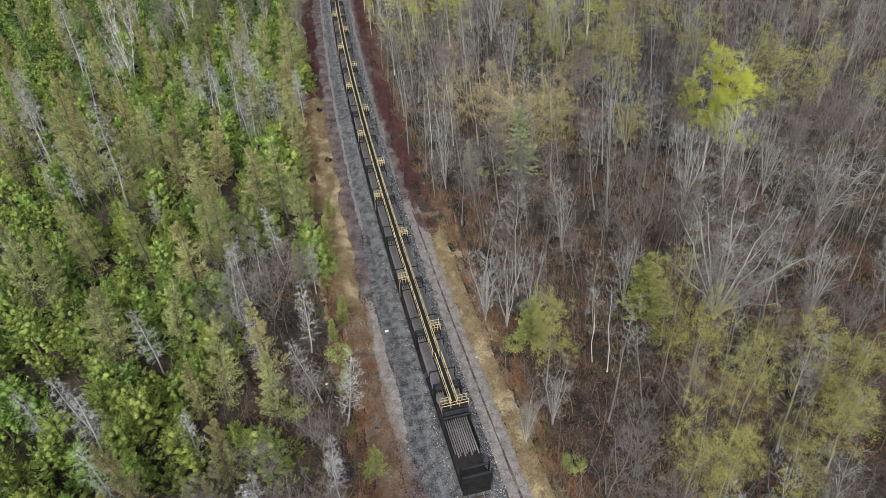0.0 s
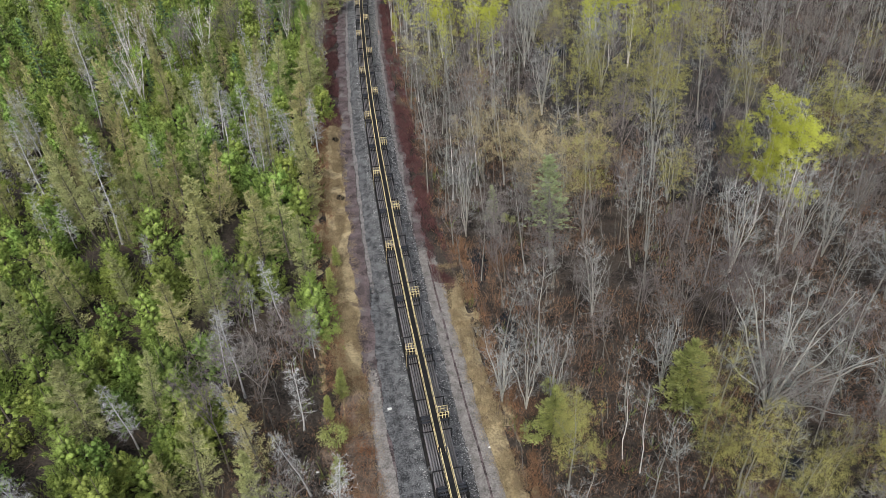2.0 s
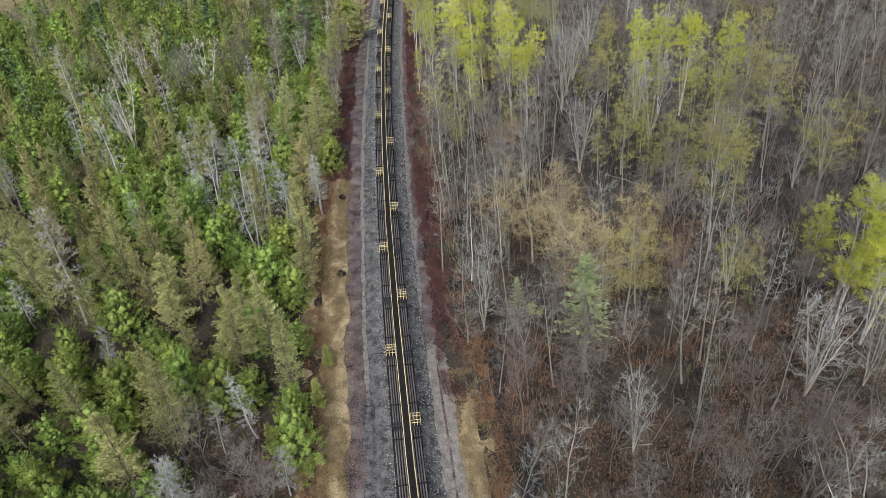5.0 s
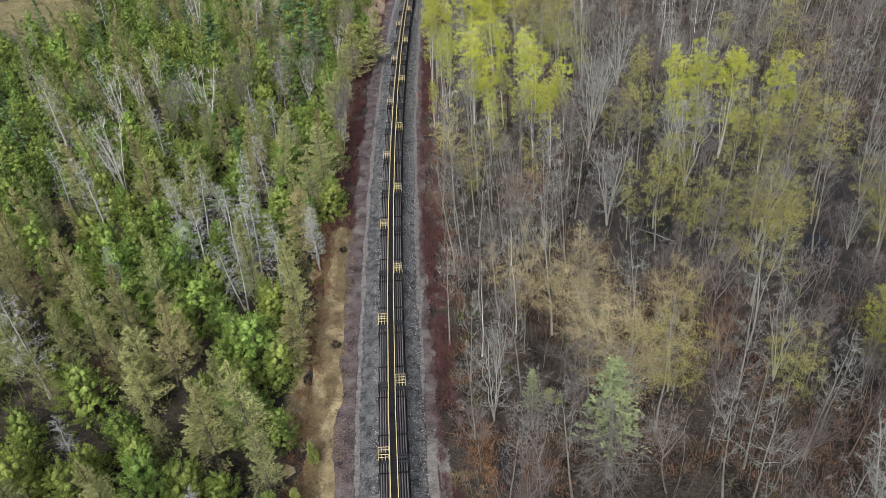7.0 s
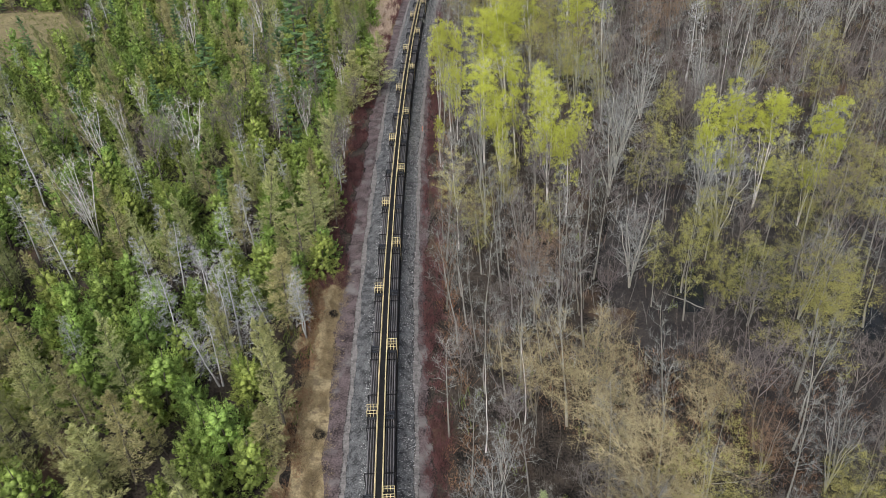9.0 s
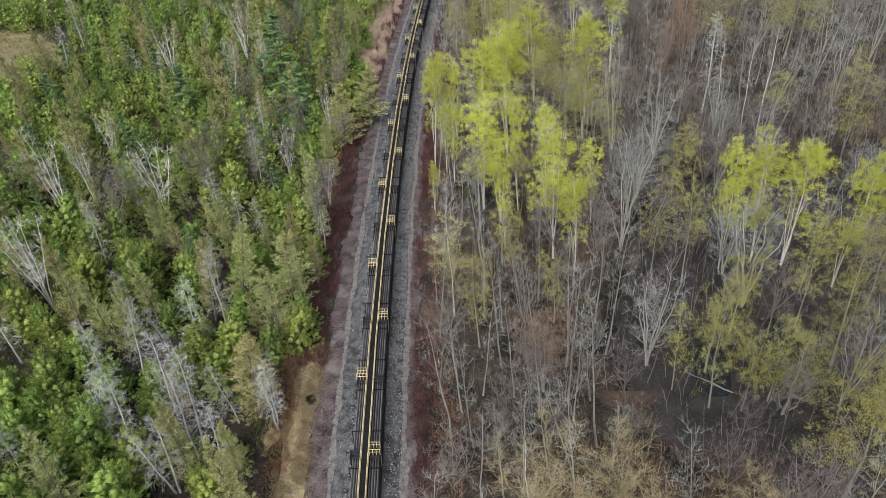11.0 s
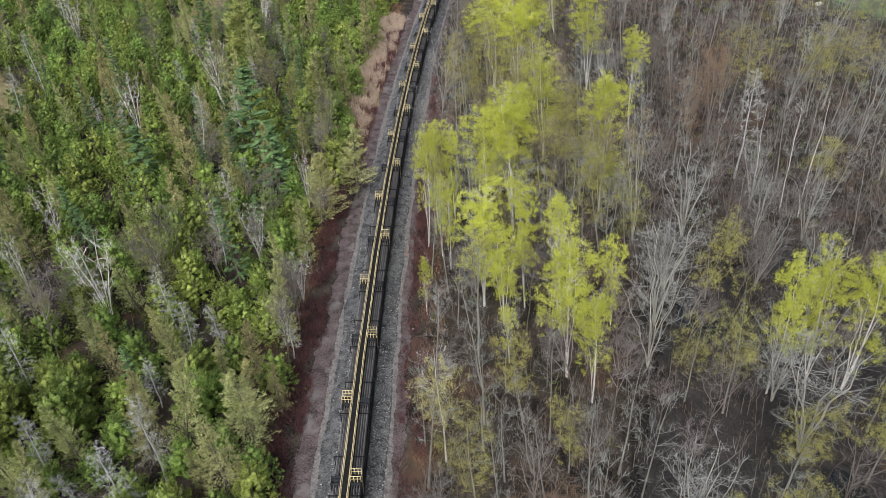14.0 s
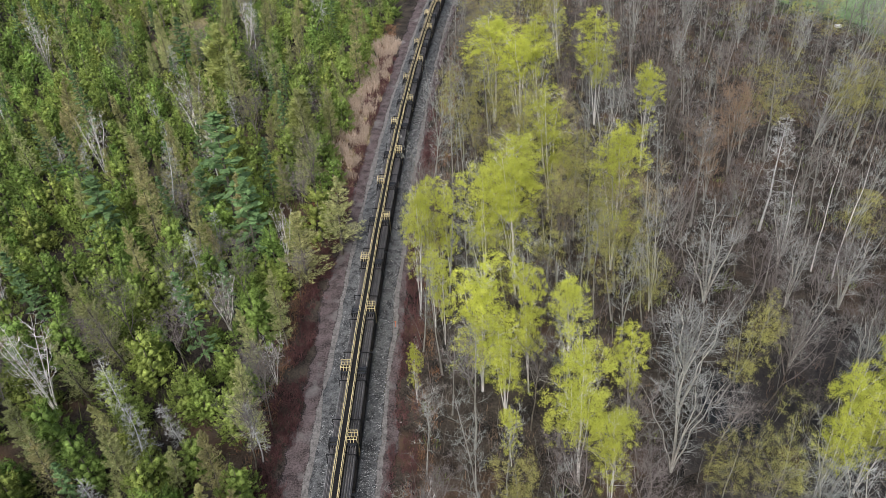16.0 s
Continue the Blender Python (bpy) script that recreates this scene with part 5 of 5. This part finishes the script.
clumps("forest_brush", along(1500, 6.8, 9.8, 84, 285, 23, 1.8), 8, 0.9, 0.9, 0.05, "low_brush", "brown bramble at the foot of the woods", "brush", 23, 0.5)
r3 = np.random.default_rng(21)
scrub, sprout, rusty = [], [], []
for _ in range(40000):
    y, x = float(r3.uniform(22, 330)), float(r3.uniform(-150, 135))
    d = float(offset_of(x, y))
    if not seen_ground(x, y) or -10.3 < d < 7.5 or (d < 0 and d > -10.3):
        continue
    if ((x - 37) / 30) ** 2 + ((y - 146) / 44) ** 2 < 1 and r3.uniform() < 0.75:
        continue
    thick_ = noise.noise((x / 13, y / 13, 9.1))
    if d > 0 and thick_ > -0.25 or (d < 0 and r3.uniform() < 0.5):
        warm = d > 0 and noise.noise((x / 17, y / 17, 4.4)) > -0.1 and r3.uniform() < 0.6
        (rusty if warm else sprout if r3.uniform() < (0.06 if d > 0 else 0.8 if d < -22 else 0.35) else scrub).append((x, y, floor_z(x, y) - 0.05))
clumps("forest_brush", scrub, 6, 1.9, 1.5, 0.034, "brush", "brown leafless saplings and brush on the forest floor", "brush", 11, 0.22, -0.1)
clumps("forest_brush", rusty, 7, 1.8, 1.4, 0.04, "rust_twig", "rust-brown leafless brush on the forest floor", "brush", 14, 0.25, -0.1)
clumps("forest_brush", sprout, 10, 1.7, 1.3, 0.13, "green_brush", "low brush with green sprouting leaves", "brush", 12, 0.4)

low = []
for _ in range(24000):
    y, x = float(r3.uniform(24, 122)), float(r3.uniform(-24, 95))
    d = float(offset_of(x, y))
    if seen_ground(x, y) and (d > 9.0 or (-24 < d < -11 and y < 75)) and noise.noise((x / 9, y / 9, 6.6)) > (-0.6 if abs(x - 20) < 11 and y < 80 else -0.12):
        low.append((x, y, floor_z(x, y) - 0.03))
clumps("forest_brush", low, 7, 0.75, 1.3, 0.045, "low_brush", "low reddish brown bramble and dead fern on the forest floor", "brush", 19, 0.55)

def thin_stems(name, spots, low, high, material, label, seed):
    """Slender young trees: a thin trunk and a few fine upright branches each, too many to count."""
    r = np.random.default_rng(seed)
    p = np.asarray(spots, float)
    n = len(p)
    h = r.uniform(low, high, n)
    way = unit(np.c_[r.normal(-0.1, 0.12, n), r.normal(0, 0.12, n), np.ones(n)])
    mid, top_ = p + way * (h * 0.5)[:, None], p + unit(way + r.normal(0, 0.07, (n, 3))) * h[:, None]
    soup = Soup()
    soup.tubes(p, mid, 0.035, 0.026, 3)
    soup.tubes(mid, top_, 0.026, 0.01, 3)
    j = np.repeat(np.arange(n), 15)
    s = r.uniform(0.35, 0.98, len(j))
    a = p[j] + (top_ - p)[j] * s[:, None]
    b = a + unit(way[j] * 0.9 + 0.6 * rand_dir(r, len(j))) * (h[j] * r.uniform(0.06, 0.16, len(j)))[:, None]
    soup.blades(a, b, 0.026, r)
    i = np.repeat(np.arange(len(j)), 2)
    a2 = a[i] + (b - a)[i] * r.uniform(0.3, 0.95, len(i))[:, None]
    soup.blades(a2, a2 + unit(way[j][i] * 0.8 + 0.7 * rand_dir(r, len(i))) * r.uniform(0.25, 0.6, len(i))[:, None], 0.017, r)
    return tagged(new(name, mesh_from(name, *soup.arrays(), material)), label, "saplings", kind="stuff")


poles = []
for _ in range(5200):
    y, x = float(r3.uniform(22, 290)), float(r3.uniform(-40, 125))
    d = float(offset_of(x, y))
    if seen_ground(x, y) and (d > 7.6 or (d < -11 and y < 70 and d > -24)):
        poles.append((x, y, floor_z(x, y) - 0.05))
thin_stems("forest_saplings", poles[::2], 4.0, 8.5, "sapling_grey", "thin leafless grey saplings standing among the trees", 13)
thin_stems("forest_saplings", poles[1::2], 3.0, 7.0, "sapling_brown", "thin leafless brown saplings standing among the trees", 14)

sticks = Soup()
r5 = np.random.default_rng(77)
n = 26000
x, y = r5.uniform(-60, 100, n), r5.uniform(24, 240, n)
d = offset_of(x, y)
ok = (d > 8.5) | ((d < -11) & (y < 80))
x, y, d = x[ok], y[ok], d[ok]
n = len(x)
p = np.stack([x, y, ground_height(d, y) + r5.uniform(0.02, 0.35, n)], 1)
a, length = r5.uniform(0, 6.28, n), r5.uniform(0.4, 1.9, n)
q = p + np.stack([np.cos(a) * length, np.sin(a) * length, r5.uniform(-0.1, 0.35, n)], 1)
sticks.flakes(p, q - p, np.tile([0.1, 0.0, 1.0], (n, 1)), r5.uniform(0.04, 0.11, n))
tagged(new("fallen_twigs", mesh_from("fallen_twigs", *sticks.arrays(), "brush")), "fallen twigs and branches on the leaf litter", "twigs", kind="stuff")

# ---- small things along the line ----
def shrub(x, y, size, material, label, seed):
    """A small rounded bush of stiff leafy sprays on short stems."""
    r = np.random.default_rng(seed)
    root = tagged(new("low_shrub"), label, "shrub")
    root.matrix_basis = pose(x, y, floor_z(x, y))
    stems_, sprays = Soup(), Soup()
    a = r.uniform(0, 6.28, 14)
    tip = np.stack([np.cos(a), np.sin(a), r.uniform(0.7, 1.4, 14)], 1) * size * 0.5
    stems_.tubes(np.zeros((14, 3)), tip, 0.02, 0.008, 3)
    billows(r, sprays, tip * 0.9, size * 0.34, 80, size * 0.1, size * 0.05, fill=0.3)
    soup_part("stem", stems_, "bark_brown", root)
    soup_part("foliage", sprays, material, root)


for i, (x, y, size) in enumerate([(-24.6, 119.5, 1.0), (-20.4, 100.8, 1.0)]):
    shrub(x, y, size, "dark_soil", "small dark evergreen bush in the dry grass", 300 + i)
for i, (x, y, size) in enumerate([(9, 57, 2.2), (14, 40, 2.0), (11.5, 64, 1.8), (-13, 55, 2.4), (-17, 47, 2.6), (-16, 70, 2.0), (7, 97, 1.8)]):
    shrub(x, y, size, "sapling", "small green shrub coming into leaf", 320 + i)

stump = tagged(new("hollow_stump"), "dark hollow stump in brown grass", "stump")
stump.matrix_basis = pose(-7.4, 44.6, 0.0)
wall_ = Soup()
a = np.linspace(0, 2 * math.pi, 14, endpoint=False)
rings_ = [np.stack([r_ * np.cos(a), r_ * np.sin(a), z_ + lip * np.sin(a * 3)], 1) for r_, z_, lip in ((0.56, -0.1, 0), (0.46, 0.42, 0.1), (0.36, 0.45, 0.1), (0.34, 0.0, 0))]
i = np.arange(3)[:, None] * 14 + np.arange(14)[None]
j = np.arange(3)[:, None] * 14 + (np.arange(14)[None] + 1) % 14
wall_.add(np.concatenate(rings_), np.concatenate([np.stack([i, j, j + 14], -1).reshape(-1, 3), np.stack([i, j + 14, i + 14], -1).reshape(-1, 3)]))
soup_part("shell", wall_, "bark_brown", stump)
part("hollow", boxes((-0.3, 0.3, -0.3, 0.3, -0.05, 0.12), bevel=0.08), "dark_soil", stump)

for x, y, w, label in ((-7.35, 59.6, 0.5, "small white box lying on the gravel bench"), (4.2, 55.2, 0.25, "small white scrap lying by the access road"), (-14.1, 51.3, 0.35, "small white scrap lying among the brush"), (-18.9, 155.9, 0.22, "small white scrap lying on the brown verge"), (67.5, 310.4, 1.7, "long white object lying in the green field")):
    thing = part("white_box", boxes((-w / 2, w / 2, -w * 0.3, w * 0.3, 0, w * 0.4), bevel=0.03), "white", None)
    thing.matrix_basis = pose(x, y, floor_z(x, y) + 0.04, 0, 0, 20)
    tagged(thing, label, "litter")
flag = tagged(new("marker_post"), "orange plastic marker post beside the ballast", "marker post")
flag.matrix_basis = pose(-23.4, 171.0, -0.05)
part("post", boxes((-0.04, 0.04, -0.02, 0.02, 0, 0.9), bevel=0.01), "orange", flag)
part("cap", boxes((-0.09, 0.09, -0.03, 0.03, 0.9, 1.15), bevel=0.02), "orange", flag)

# fallen trunks in the woods
for i, (x, y, length, turn) in enumerate([(24.5, 130.5, 6, 70), (20, 78, 4, 110)]):
    r = np.random.default_rng(400 + i)
    log_, boughs = Soup(), Soup()
    t = np.linspace(0, 1, 6)
    log_.path(np.stack([r.normal(0, 0.06, 6), t * length, 0.15 + 0.35 * t], 1), 0.10 * (1 - 0.7 * t), 6)
    a = np.stack([np.zeros(9), r.uniform(0.4, 1.0, 9) * length, np.full(9, 0.4)], 1)
    boughs.tubes(a, a + np.c_[r.normal(0, 0.9, 9), r.uniform(0.2, 1.0, 9), r.uniform(0.0, 0.9, 9)], 0.03, 0.01, 3)
    root = tagged(new("fallen_tree"), "pale fallen dead trunk lying on the forest floor", "fallen tree")
    root.matrix_basis = pose(x, y, floor_z(x, y), 0, 0, turn)
    soup_part("trunk", log_, "bark_grey", root)
    soup_part("broken_branches", boughs, "bark_grey", root)

# stones standing proud of the ballast
r4 = np.random.default_rng(31)
n = 15000
y, d = r4.uniform(34, 250, n), r4.choice([-1.0, 1.0], n) * r4.uniform(1.55, 3.5, n)
z = np.interp(np.abs(d), [1.8, 2.5, 3.0, 3.5], [0.67, 0.49, 0.24, 0.06])
soup = Soup()
c = beside(d, y, z)
size = r4.uniform(0.022, 0.06, n)
soup.tubes(c - np.c_[size, size * 0, size * 0], c + np.c_[size, size * 0.4, size * 0], size, size * 0.6, 4)
tagged(new("ballast_stones", mesh_from("ballast_stones", *soup.arrays(), "stone")), "loose grey stones on the ballast shoulders", "stones", kind="stuff")
